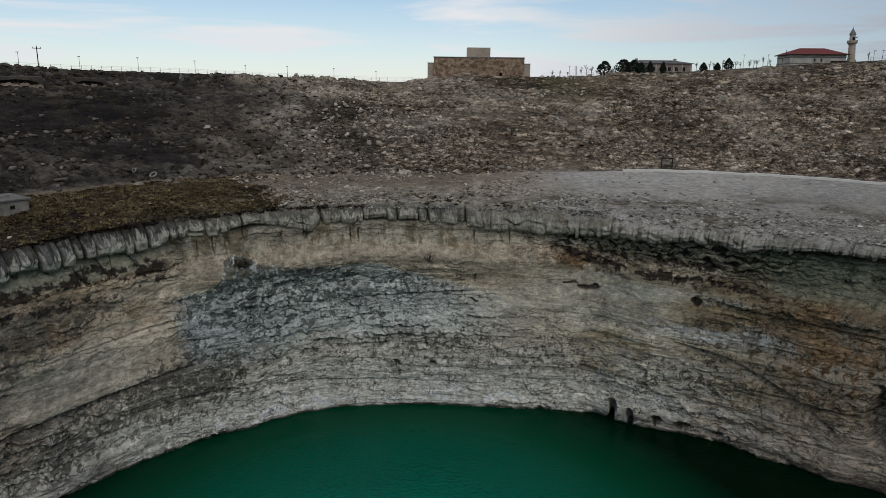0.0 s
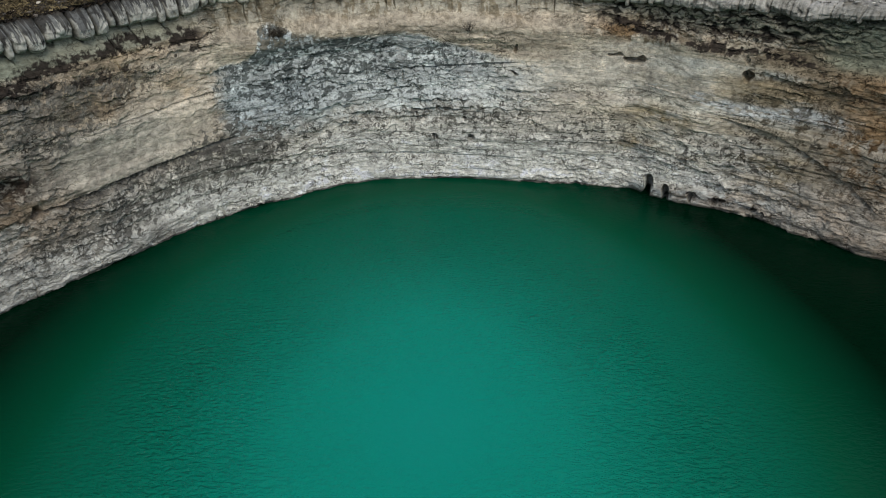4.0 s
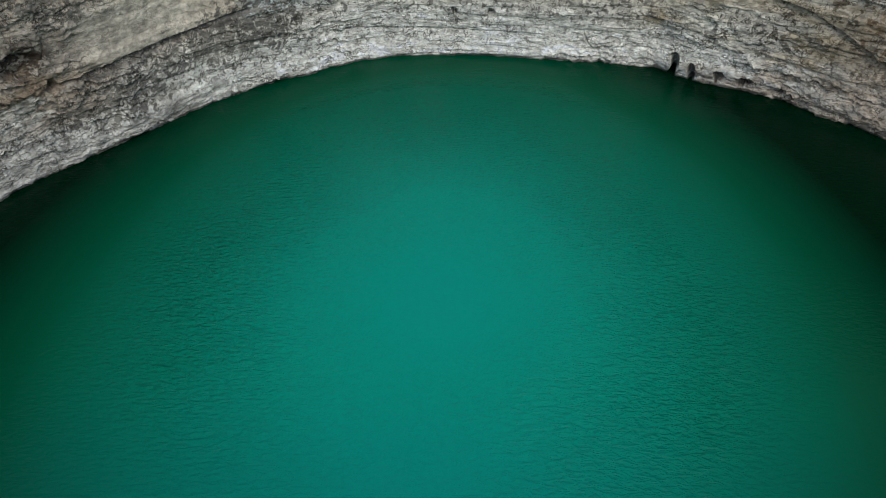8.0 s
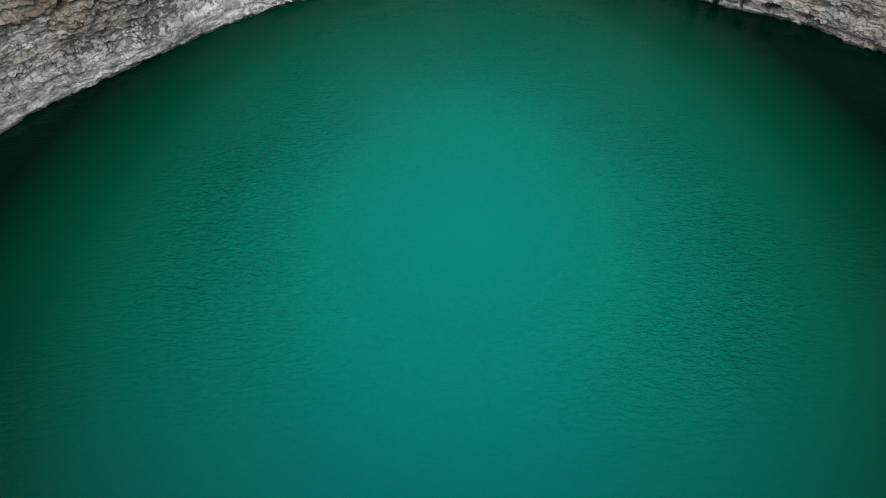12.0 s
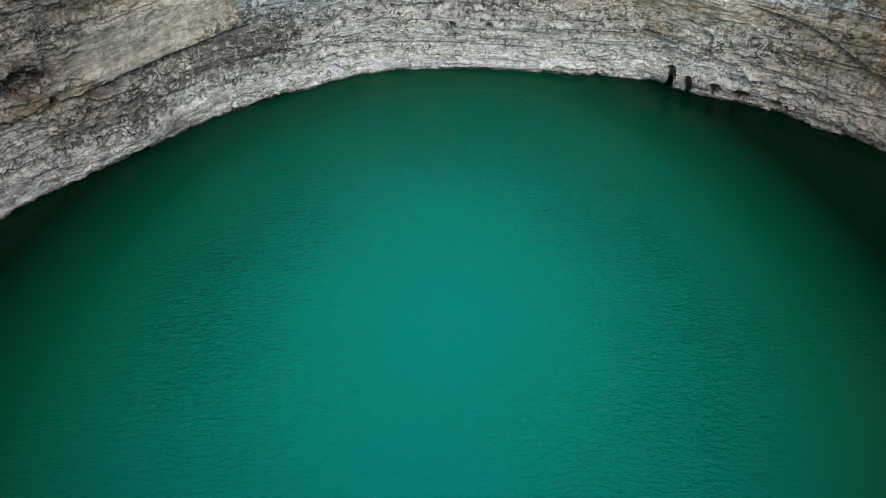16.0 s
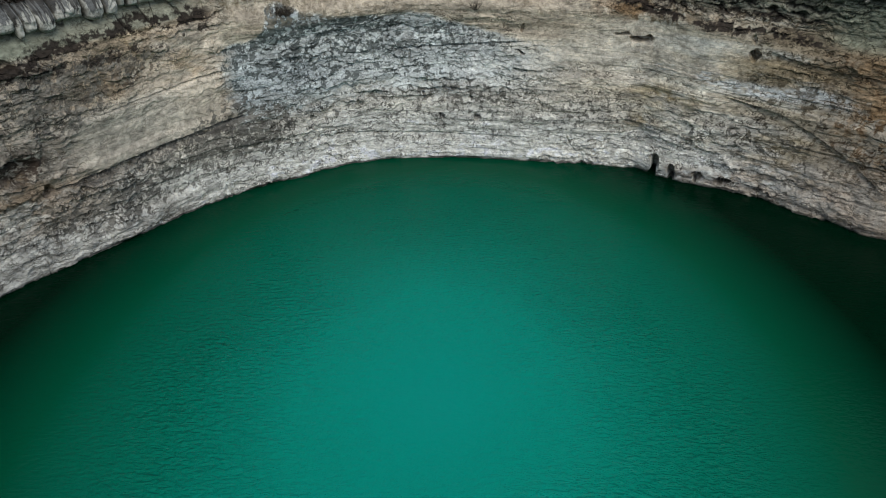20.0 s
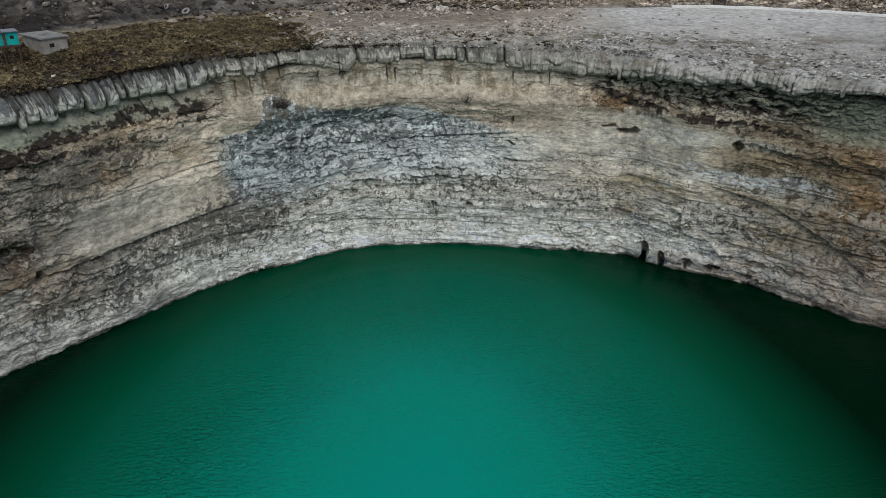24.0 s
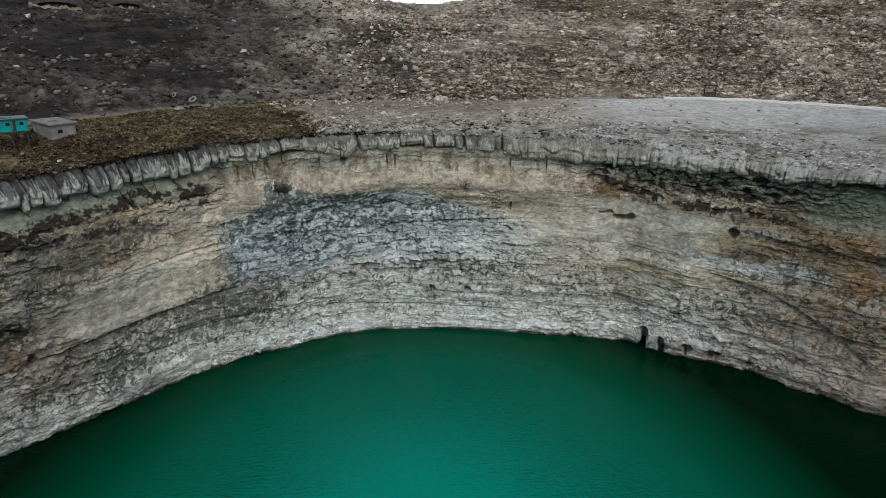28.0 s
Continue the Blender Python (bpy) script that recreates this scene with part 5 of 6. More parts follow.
def minaret(m):
    th = thing("minaret", m, "pale stone minaret with a balcony and dark pointed cap", "minaret")
    part("base", boxes(((-1.05, -1.05, -2.5), (1.05, 1.05, 2.0)), bevel=0.12), PALE_STONE, th)
    part("shaft", lathe([(1.05, 2.0), (1.0, 2.4), (0.92, 6.3), (1.0, 6.4)], 16), PALE_STONE, th)
    balcony = part("balcony", lathe([(1.0, 6.4), (1.4, 6.8), (1.42, 7.0), (1.42, 7.55), (1.3, 7.55), (1.3, 7.05), (0.8, 7.05)], 16), PALE_STONE, th)
    part("upper_shaft", lathe([(0.8, 7.05), (0.78, 9.0), (0.9, 9.1)], 16), WHITE_WASH, th)
    part("doorway", boxes(((-0.3, -0.84, 7.1), (0.3, -0.72, 8.5))), DARK_HOLE, balcony)
    part("cap", lathe([(0.95, 9.1), (0.9, 9.25), (0.35, 10.4), (0.06, 11.0), (0.02, 11.5)], 16), GREY_CAP, th, "dark lead cone")
    part("loudspeaker", turned(lathe([(0.06, 0), (0.1, 0.2), (0.25, 0.45)], 10), Matrix.Translation((0.75, -0.2, 8.3)) @ Matrix.Rotation(radians(90), 4, "Y")), STEEL_GREY, th)
    return th


minaret(pose(119.35, 216.05, 62.75, 0, -4, -5))


# ---- hut and cabin on the terrace ----
def block_hut(m):
    th = thing("block_hut", m, "small plastered concrete hut with a flat slab roof", "hut")
    a, b, h = 3.5, 6.5, 2.4
    front = part("front_wall", wall_with_holes(a, h, 0.22, [(0.95, 1.15, 1.65, 1.7)]), CONCRETE, th)
    turn = Matrix.Translation((0, b, 0)) @ Matrix.Rotation(radians(-90), 4, "Z")
    part("side_wall", turned(wall_with_holes(b - 0.22, h, 0.22, []), turn), CONCRETE, th)
    part("side_wall", boxes(((a - 0.22, 0.22, 0), (a, b, h))), CONCRETE, th)
    part("back_wall", boxes(((0.22, b - 0.22, 0), (a - 0.22, b, h))), CONCRETE, th)
    bm = bmesh.new()
    for lo, hi in (((-0.3, -0.3, h + 0.004), (a + 0.3, 2.1, h + 0.2)), ((-0.3, 3.2, h + 0.004), (a + 0.3, b + 0.3, h + 0.2)), ((-0.3, 2.1, h + 0.004), (1.1, 3.2, h + 0.2)), ((2.1, 2.1, h + 0.004), (a + 0.3, 3.2, h + 0.2))):
        box(bm, lo, hi)
    roof = part("roof_slab", bm, SLAB_GREY, th, "weathered flat concrete slab")
    part("hatch_rim", boxes(((1.0, 2.0, h + 0.204), (2.2, 2.1, h + 0.3)), ((1.0, 3.2, h + 0.204), (2.2, 3.3, h + 0.3)), ((1.0, 2.1, h + 0.204), (1.1, 3.2, h + 0.3)), ((2.1, 2.1, h + 0.204), (2.2, 3.2, h + 0.3))), CONCRETE, roof)
    part("window_frame", boxes(((0.95, 0.1, 1.15), (1.0, 0.16, 1.7)), ((1.6, 0.1, 1.15), (1.65, 0.16, 1.7)), ((1.0, 0.1, 1.15), (1.6, 0.16, 1.2)), ((1.0, 0.1, 1.65), (1.6, 0.16, 1.7))), BROWN_WOOD, front)
    part("window_pane", boxes(((1.0, 0.12, 1.2), (1.6, 0.14, 1.65))), DARK_HOLE, front)
    part("foundation", boxes(((-0.12, -0.12, -1.4), (a + 0.12, b + 0.12, -0.004))), CONCRETE, th)
    return th


HUT = (-62.1, 98.9, 36.7)
block_hut(pose(*HUT, 0, 0, 53.1))


def stilt_cabin(m, drop):
    th = thing("stilt_cabin", m, "turquoise painted sheet-metal cabin standing on stilts", "cabin")
    w, d, h = 4.0, 2.6, 1.7
    front = part("front_panel", wall_with_holes(w, h, 0.08, [(1.3, 0.8, 1.8, 1.25), (3.0, 0.8, 3.5, 1.25)]), TURQUOISE, th)
    part("back_panel", boxes(((0, d - 0.08, 0), (w, d, h))), TURQUOISE, th)
    part("side_panel", boxes(((0, 0.08, 0), (0.08, d - 0.08, h))), RUST, th, "rusty dark side sheet")
    part("side_panel", boxes(((w - 0.08, 0.08, 0), (w, d - 0.08, h))), TURQUOISE, th)
    part("roof", boxes(((-0.35, -0.3, h + 0.004), (w + 0.15, d + 0.3, h + 0.1)), ((-0.2, 0.5, h + 0.1), (2.2, 1.6, h + 0.2)), bevel=0.01), STEEL_GREY, th)
    for x in (1.3, 3.0):
        part("window_pane", boxes(((x, 0.03, 0.75), (x + 0.5, 0.06, 1.3))), DARK_HOLE, front)
    for x in (0.55, 2.05, 2.6, 3.85):
        part("rib", boxes(((x, -0.05, 0.02), (x + 0.06, -0.002, h - 0.05))), TURQUOISE, front)
    part("door", boxes(((2.15, -0.035, 0.05), (2.5, -0.004, h - 0.15))), RUST, front, "dark rusty door")
    part("floor_beam", boxes(((-0.2, -0.1, -0.3), (w + 0.1, d + 0.1, -0.004)), bevel=0.02), RUST, th)
    for x, y in ((0.2, 0.1), (1.9, 0.1), (3.8, 0.1), (0.2, d - 0.2), (3.8, d - 0.2)):
        leg = part("stilt", rod((x, y, -drop - 0.6), (x, y, -0.3), 0.12, 0.1, 8), RUST, th)
        part("footing", boxes(((x - 0.35, y - 0.35, -drop - 1.0), (x + 0.35, y + 0.35, -drop + 0.25)), bevel=0.05), KERB_STONE, leg, "pale concrete footing")
    part("brace", rod((0.2, 0.1, -drop + 0.2), (1.9, 0.1, -0.4), 0.05), RUST, th)
    part("brace", rod((3.8, 0.1, -drop + 0.2), (1.9, 0.1, -0.4), 0.05), RUST, th)
    return th


CABIN = (-66.5, 93.4, 38.9)
stilt_cabin(pose(*CABIN, 0, 0, 41.0), 3.9)


# ---- notice frame, kerb, poles, fence ----
def notice_frame(m):
    th = thing("notice_frame", m, "dark timber frame holding a pale notice board", "sign")
    for x in (-1.2, 1.05):
        post = part("post", boxes(((x, -0.12, -0.5), (x + 0.26, 0.12, 2.5)), bevel=0.02), BROWN_WOOD, th)
        part("foot", boxes(((x - 0.08, -0.16, -0.4), (x + 0.24, 0.16, 0.06)), bevel=0.02), CONCRETE, post)
    part("top_beam", boxes(((-1.45, -0.35, 2.34), (1.56, 0.35, 2.6)), bevel=0.02), BROWN_WOOD, th)
    part("rail", boxes(((-0.94, -0.05, 0.9), (1.05, 0.05, 1.05))), BROWN_WOOD, th)
    board = part("board", boxes(((-0.6, -0.05, 1.054), (0.6, 0.0, 1.7)), bevel=0.01), BOARD_WHITE, th, "pale weathered notice board")
    for k in range(4):
        part("text_bar", boxes(((-0.5, -0.062, 1.12 + 0.14 * k), (0.3 + 0.08 * (k % 3), -0.0505, 1.17 + 0.14 * k))), GREY_CAP, board)
    return th


notice_frame(pose(49.8, 158.9, ground_at(49.8, 158.9), 0, 0, -17))


def kerb():
    th = thing("kerb_wall", pose(0, 0, 0), "pale low kerb of stone along a track", "kerb", kind="structure")
    ps = np.arange(16.5, 62, 1.15)
    for a, b in zip(ps, ps[1:]):
        bm = bmesh.new()
        ring = []
        for p in (a + 0.004, b - 0.004):
            r = float(terrace_back(p)) - 1.0
            z = float(ground_height(p, r))
            for dr, dz in ((-0.32, -0.2), (-0.28, 0.4), (0.28, 0.46), (0.32, -0.2)):
                x, y = plane(p, r + dr)
                ring.append(bm.verts.new((float(x), float(y), z + dz)))
        for k in range(4):
            bm.faces.new((ring[k], ring[(k + 1) % 4], ring[4 + (k + 1) % 4], ring[4 + k]))
        bm.faces.new(ring[:4][::-1])
        bm.faces.new(ring[4:])
        bmesh.ops.recalc_face_normals(bm, faces=bm.faces)
        part("kerb_stone", bm, KERB_STONE, th)
    return th


kerb()


def lamp_pole(m, h):
    th = thing("street_lamp", m, "thin grey street lamp pole behind the fence", "lamp", "lamps along the hill's edge")
    part("pole", rod((0, 0, -1.0), (0, 0, h), 0.065, 0.045, 8), STEEL_GREY, th)
    part("lamp_head", boxes(((-0.22, -0.5, h - 0.02), (0.22, 0.15, h + 0.12)), bevel=0.03), STEEL_GREY, th)
    return th


def on_edge(turn, back=4.0):
    """A spot on the plain just behind the hill's edge, seen under that heading from the middle of the sky over the lake."""
    for d in np.arange(180, 260, 0.5):
        x, y = d * math.sin(radians(turn)), d * math.cos(radians(turn))
        p, r = polar(x, y)
        if r > hill_top(p)[0] + back:
            return x, y, ground_at(x, y)
    return x, y, ground_at(x, y)


for turn, h in ((-30.35, 3.7), (-26.67, 3.4), (-22.88, 3.6), (-18.99, 3.4), (-15.36, 3.0), (-12.28, 3.2), (-8.74, 3.2), (-5.48, 2.9), (9.6, 3.0), (22.1, 3.8), (23.7, 3.4), (30.2, 2.6), (30.7, 2.5)):
    lamp_pole(pose(*on_edge(turn)), h)


def utility_pole(m):
    th = thing("utility_pole", m, "wooden power pole with a cross-arm", "pole")
    part("pole", rod((0, 0, -1), (0, 0, 5.4), 0.14, 0.1, 8), BROWN_WOOD, th)
    arm = part("cross_arm", boxes(((-1.0, -0.07, 4.95), (1.0, 0.07, 5.1))), BROWN_WOOD, th)
    for x in (-0.9, 0.0, 0.9):
        part("insulator", turned(lathe([(0.04, 0), (0.09, 0.08), (0.09, 0.2), (0.04, 0.28)], 8), Matrix.Translation((x, 0, 5.1 if x else 5.4))), WHITE_WASH, arm)
    return th


utility_pole(pose(*on_edge(-29.2, 6.0), 0, 0, 25))


def wire_fence(p0, p1, name_label):
    """A wire fence along the hill's edge."""
    th = thing("wire_fence", pose(0, 0, 0), name_label, "fence")
    spots = []
    for p in np.arange(p0, p1, 0.8):
        r = float(hill_top(p)[0]) + 2.5
        x, y = plane(p, r)
        spots.append(Vector((float(x), float(y), float(ground_height(p, r)))))
    for s in spots:
        part("post", rod(s - Vector((0, 0, 0.4)), s + Vector((0, 0, 1.25)), 0.05, 0.05, 5), STEEL_GREY, th)
    for k in (0.45, 0.85, 1.2):
        bm = bmesh.new()
        for a, b in zip(spots, spots[1:]):
            tube(bm, a + Vector((0, 0, k)), b + Vector((0, 0, k)), 0.02, 0.02, 3)
        part("wire", bm, STEEL_GREY, th)
    return th


wire_fence(-46, -4.5, "thin grey wire fence along the dark hill's edge")
wire_fence(7.5, 13, "thin grey wire fence beside the caravanserai")
wire_fence(35, 46, "thin grey wire fence past the minaret")


def old_tyre(m, big):
    th = new("old_tyre", None)
    bm = bmesh.new()
    seg, ring = 20, 8
    vs = [[bm.verts.new(((big + 0.3 * big * math.cos(b)) * math.cos(a), (big + 0.3 * big * math.cos(b)) * math.sin(a), 0.32 * big * math.sin(b))) for b in [2 * math.pi * j / ring for j in range(ring)]] for a in [2 * math.pi * i / seg for i in range(seg)]]
    for i in range(seg):
        for j in range(ring):
            bm.faces.new((vs[i][j], vs[(i + 1) % seg][j], vs[(i + 1) % seg][(j + 1) % ring], vs[i][(j + 1) % ring]))
    bpy.data.objects.remove(th)
    me = bpy.data.meshes.new("old_tyre")
    bm.to_mesh(me)
    bm.free()
    me.materials.append(PALE_RUBBER)
    ob = new("old_tyre", me)
    ob.matrix_world = m
    return tagged(ob, "bleached pale old tyre lying on the stony slope", "tyre", "old tyres on the slope")


old_tyre(pose(-57.2, 130.7, ground_at(-57.2, 130.7) + 0.35, 55, 0, -25), 0.42)
old_tyre(pose(-54.2, 131.9, ground_at(-54.2, 131.9) + 0.4, 35, 0, -20), 0.62)


def rock_outcrop(m, w, label):
    """A pale bed that overhangs a dark hollow, with a lip of rubble below it."""
    th = thing("rock_outcrop", m, label, "rock outcrop")
    rng = random.Random(int(w * 10))
    for name, mat, y0, y1, z0, z1, n in (("overhang", DIM_RUBBLE, -0.9, 2.2, 0.75, 1.35, 22), ("back_rock", DIM_RUBBLE, 0.7, 2.0, -0.8, 1.3, 9), ("lip", LEDGE, -1.3, 0.1, -0.75, -0.2, 24)):
        bm = bmesh.new()
        rows = []
        for k in range(n + 1):
            x = w * (k / n - 0.5)
            u = 2 * k / n - 1
            droop = -1.3 * abs(u) ** 3 if name == "overhang" else 0.5 * u**2 * (u < 0) - 0.4 * u**2 * (u > 0) + 0.2 * math.sin(k * 0.9) + 0.12 * math.sin(k * 2.3) if name == "lip" else 0
            j = lambda: rng.uniform(-0.09, 0.09)
            rows.append([bm.verts.new((x + j(), y + j(), z + droop + j())) for y, z in ((y0, z0), (y0 + 0.1, z1), (y1, z1 + 0.2), (y1, z0))])
        for a, b in zip(rows, rows[1:]):
            for i in range(4):
                bm.faces.new((a[i], b[i], b[(i + 1) % 4], a[(i + 1) % 4]))
        bm.faces.new(rows[0])
        bm.faces.new(rows[-1][::-1])
        bmesh.ops.recalc_face_normals(bm, faces=bm.faces)
        part(name, bm, mat, th)
    return th


rock_outcrop(pose(-92.2, 156.0, ground_at(-92.2, 156.0), 0, 0, 31), 10.0, "pale limestone bed overhanging a dark hollow high on the slope")
rock_outcrop(pose(-82.6, 168.0, ground_at(-82.6, 168.0), 0, 0, 27), 7.5, "pale limestone bed overhanging a dark hollow under the slope's edge")


# ---- trees and shrubs ----
def leaf_clumps(rng, spots, size):
    """Many small leaf blades about given middles."""
    verts, faces = [], []
    for c in spots:
        for _ in range(3):
            a = Vector((rng.gauss(0, 1), rng.gauss(0, 1), rng.gauss(0, 1))).normalized() * size * rng.uniform(0.6, 1.3)
            b = a.cross(Vector((rng.gauss(0, 1), rng.gauss(0, 1), rng.gauss(0, 1)))).normalized() * size * 0.55
            k = len(verts)
            verts += [c - a, c + b, c + a, c - b]
            faces.append((k, k + 1, k + 2, k + 3))
    bm = bmesh.new()
    vs = [bm.verts.new(v) for v in verts]
    for f in faces:
        bm.faces.new([vs[i] for i in f])
    return bm


def conifer(m, h, w, seed, slim=False):
    rng = random.Random(seed)
    th = thing("conifer_tree", m, "dark green dense conifer on the plain" if not slim else "slim dark conifer beside the house", "tree", "conifers behind the hill's edge")
    part("trunk", rod((0, 0, -0.6), (0, 0, h * 0.9), 0.16, 0.03, 7), BARK, th)
    bm = bmesh.new()
    spots = []
    for _ in range(420):
        t = rng.random() ** 0.8
        z = h * (0.05 + 0.95 * t)
        reach = w / 2 * min(1.0, 1.6 * (1 - t) ** (0.8 if slim else 0.55)) * (0.6 + 0.4 * min(1, t * 6)) * rng.uniform(0.55, 1.08)
        a = rng.uniform(0, 2 * math.pi)
        spots.append(Vector((reach * math.cos(a), reach * math.sin(a), z)))
        if rng.random() < 0.12:
            tube(bm, (0, 0, z * 0.9), (reach * math.cos(a), reach * math.sin(a), z), 0.03, 0.01, 4)
    part("limbs", bm, BARK, th)
    part("crown", leaf_clumps(rng, spots, 0.3 if not slim else 0.24), NEEDLES, th)
    return th


def twigs(bm, rng, a, way, length, r, depth):
    b = a + way * length
    tube(bm, a, b, r, r * 0.62, 4)
    if depth == 0:
        return
    for _ in range(3 if depth > 1 else 4):
        turn = Vector((rng.gauss(0, 0.5), rng.gauss(0, 0.5), rng.gauss(0.25, 0.3)))
        twigs(bm, rng, a + way * length * rng.uniform(0.55, 1.0), (way + turn).normalized(), length * rng.uniform(0.55, 0.8), r * 0.55, depth - 1)


def bare_tree(m, h, seed, upright=False):
    rng = random.Random(seed)
    th = thing("bare_tree", m, "leafless young tree with fine grey-brown twigs", "tree", "bare trees behind the hill's edge")
    part("trunk", rod((0, 0, -0.6), (0, 0, h * 0.4), 0.09, 0.06, 6), BARK, th)
    bm = bmesh.new()
    for _ in range(5):
        way = Vector((rng.gauss(0, 0.12 if upright else 0.4), rng.gauss(0, 0.12 if upright else 0.4), 1)).normalized()
        twigs(bm, rng, Vector((0, 0, h * rng.uniform(0.15, 0.4))), way, h * 0.3, 0.045, 2)
    part("crown", bm, BARK, th)
    return th


for turn, back, h, w, slim in ((12.25, 5, 4.4, 4.2, False), (13.65, 6, 4.7, 5.2, False), (14.4, 9, 4.6, 4.0, False), (15.6, 8, 3.8, 2.2, True), (16.55, 8, 3.4, 1.8, True), (19.4, 8, 2.5, 2.2, True), (20.35, 8, 2.2, 1.9, True), (21.1, 8, 3.4, 2.8, True), (14.95, 7, 3.6, 2.6, False)):
    conifer(pose(*on_edge(turn, back)), h, w, int(turn * 10), slim)
for turn, back, h in ((10.1, 6, 3.4), (10.9, 8, 4.2), (11.3, 7, 3.8), (11.7, 7, 2.7), (8.9, 8, 2.2), (9.5, 9, 2.0), (18.9, 7, 3.0), (19.8, 7, 3.1), (20.7, 9, 3.5), (21.6, 8, 3.0), (22.5, 8, 3.3), (23.0, 7, 2.9), (23.4, 9, 3.7), (23.9, 8, 2.9), (29.9, 7, 2.8), (26.9, 22, 6.1), (19.2, 10, 2.7), (20.1, 11, 2.9), (21.3, 10, 3.0), (21.9, 11, 2.7), (22.8, 10, 3.0), (10.5, 9, 3.2), (12.9, 10, 3.0), (8.3, 10, 2.4)):
    bare_tree(pose(*on_edge(turn, back)), h, int(turn * 17), upright=back != 8)


def ledge_shrub(m, w, h, seed, leafy):
    rng = random.Random(seed)
    th = thing("ledge_shrub", m, "dark scrubby bush clinging to the cliff under the rim" if leafy else "bare twiggy bush growing from the cliff face", "bush")
    bm = bmesh.new()
    for _ in range(9):
        way = Vector((rng.gauss(0, 0.7), rng.gauss(-0.2, 0.4), 1)).normalized()
        twigs(bm, rng, Vector((rng.uniform(-w, w) * 0.25, 0, -0.2)), way, h * 0.42, 0.05, 2)
    part("twigs", bm, BARK, th)
    if leafy:
        spots = [Vector((rng.gauss(0, w * 0.26), rng.gauss(0, 0.35), abs(rng.gauss(h * 0.35, h * 0.25)))) for _ in range(420)]
        part("crown", leaf_clumps(rng, spots, 0.11), SCRUB, th)
    return th


def on_wall(p, z, out=0.0):
    r = float(shore(p) + wall_offset(np.array([float(p)]), np.array([float(z)]))[0]) - out
    x, y = plane(p, r)
    return float(x), float(y), z


ledge_shrub(pose(*on_wall(-29.5, 27.0, 0.1), 0, 0, 30), 3.4, 1.7, 4, True)
ledge_shrub(pose(*on_wall(-6.0, 26.2, 0.1), 0, 0, 8), 1.2, 2.2, 5, False)


# ---- boulders and rubble ----
def boulder_mesh(seed):
    rng = random.Random(seed)
    bm = bmesh.new()
    bmesh.ops.create_icosphere(bm, subdivisions=2, radius=1.0)
    flat = Vector((rng.gauss(0, 1), rng.gauss(0, 1), rng.gauss(0, 1))).normalized()
    cuts = [(Vector((rng.gauss(0, 1), rng.gauss(0, 1), rng.gauss(0, 1))).normalized(), rng.uniform(0.32, 0.62)) for _ in range(11)]
    for v in bm.verts:
        c = v.co.copy()
        for way, d in cuts:
            over = c.dot(way) - d
            if over > 0:
                c -= way * over
        v.co = c * (1 + 0.1 * noise.noise(c * 2.2 + Vector((seed, 0, 0))))
    me = bpy.data.meshes.new("boulder")
    bm.to_mesh(me)
    bm.free()
    me.materials.append(BOULDER)
    return me


BOULDERS = [boulder_mesh(k) for k in range(10)]
DIM_BOULDERS = [m.copy() for m in BOULDERS[:6]]
for m in DIM_BOULDERS:
    m.materials[0] = DIM_BOULDER


def spot_on_hill(p, s):
    r = float(terrace_back(p) + (hill_top(p)[0] - terrace_back(p)) * s)
    x, y = plane(p, r)
    return float(x), float(y), float(ground_height(p, r))


def place_boulder(x, y, z, size, rng, group):
    dim = rng.random() < 0.85 * smooth(-13, -29, polar(x, y)[0])
    ob = new("boulder", rng.choice(DIM_BOULDERS if dim else BOULDERS))
    sx, sy, sz = size * rng.uniform(0.75, 1.3), size * rng.uniform(0.75, 1.2), size * rng.uniform(0.55, 0.95)
    ob.matrix_world = Matrix.Translation((x, y, z + sz * 0.3)) @ Matrix.Rotation(rng.uniform(0, 6.28), 4, "Z") @ Matrix.Rotation(rng.uniform(-0.5, 0.5), 4, "X") @ Matrix.Diagonal((sx, sy, sz, 1))
    return tagged(ob, "dark lichened boulder half sunk in the scrubby slope" if dim else "pale angular limestone boulder resting on the stony slope", "boulder", group)


rng = random.Random(21)
# the rock fall in the north, then scattered ones
for n, p_mid, p_wide, s_mid, s_wide, lo, hi in ((110, -13.0, 3.6, 0.36, 0.14, 0.4, 0.95), (52, -11, 8, -0.005, 0.02, 0.45, 1.1), (36, -33, 9, 0.35, 0.25, 0.4, 1.1), (16, -36, 8, 0.92, 0.03, 0.7, 1.8), (18, 1, 4, 0.68, 0.15, 0.5, 1.4), (34, 24, 12, 0.4, 0.28, 0.4, 1.0), (18, 32, 7, 0.9, 0.06, 0.6, 1.6), (18, 4, 5, 0.3, 0.2, 0.4, 1.1)):
    for _ in range(n):
        p, s = rng.gauss(p_mid, p_wide), min(0.97, max(-0.06, rng.gauss(s_mid, s_wide)))
        place_boulder(*spot_on_hill(p, s), lo + (hi - lo) * rng.random() ** 2, rng, "boulders on the hillside")

STONE = bmesh.new()
bmesh.ops.create_icosphere(STONE, subdivisions=1, radius=1.0)
STONE_V = np.array([v.co[:] for v in STONE.verts])
STONE_F = np.array([[v.index for v in f.verts] for f in STONE.faces])
STONE.free()


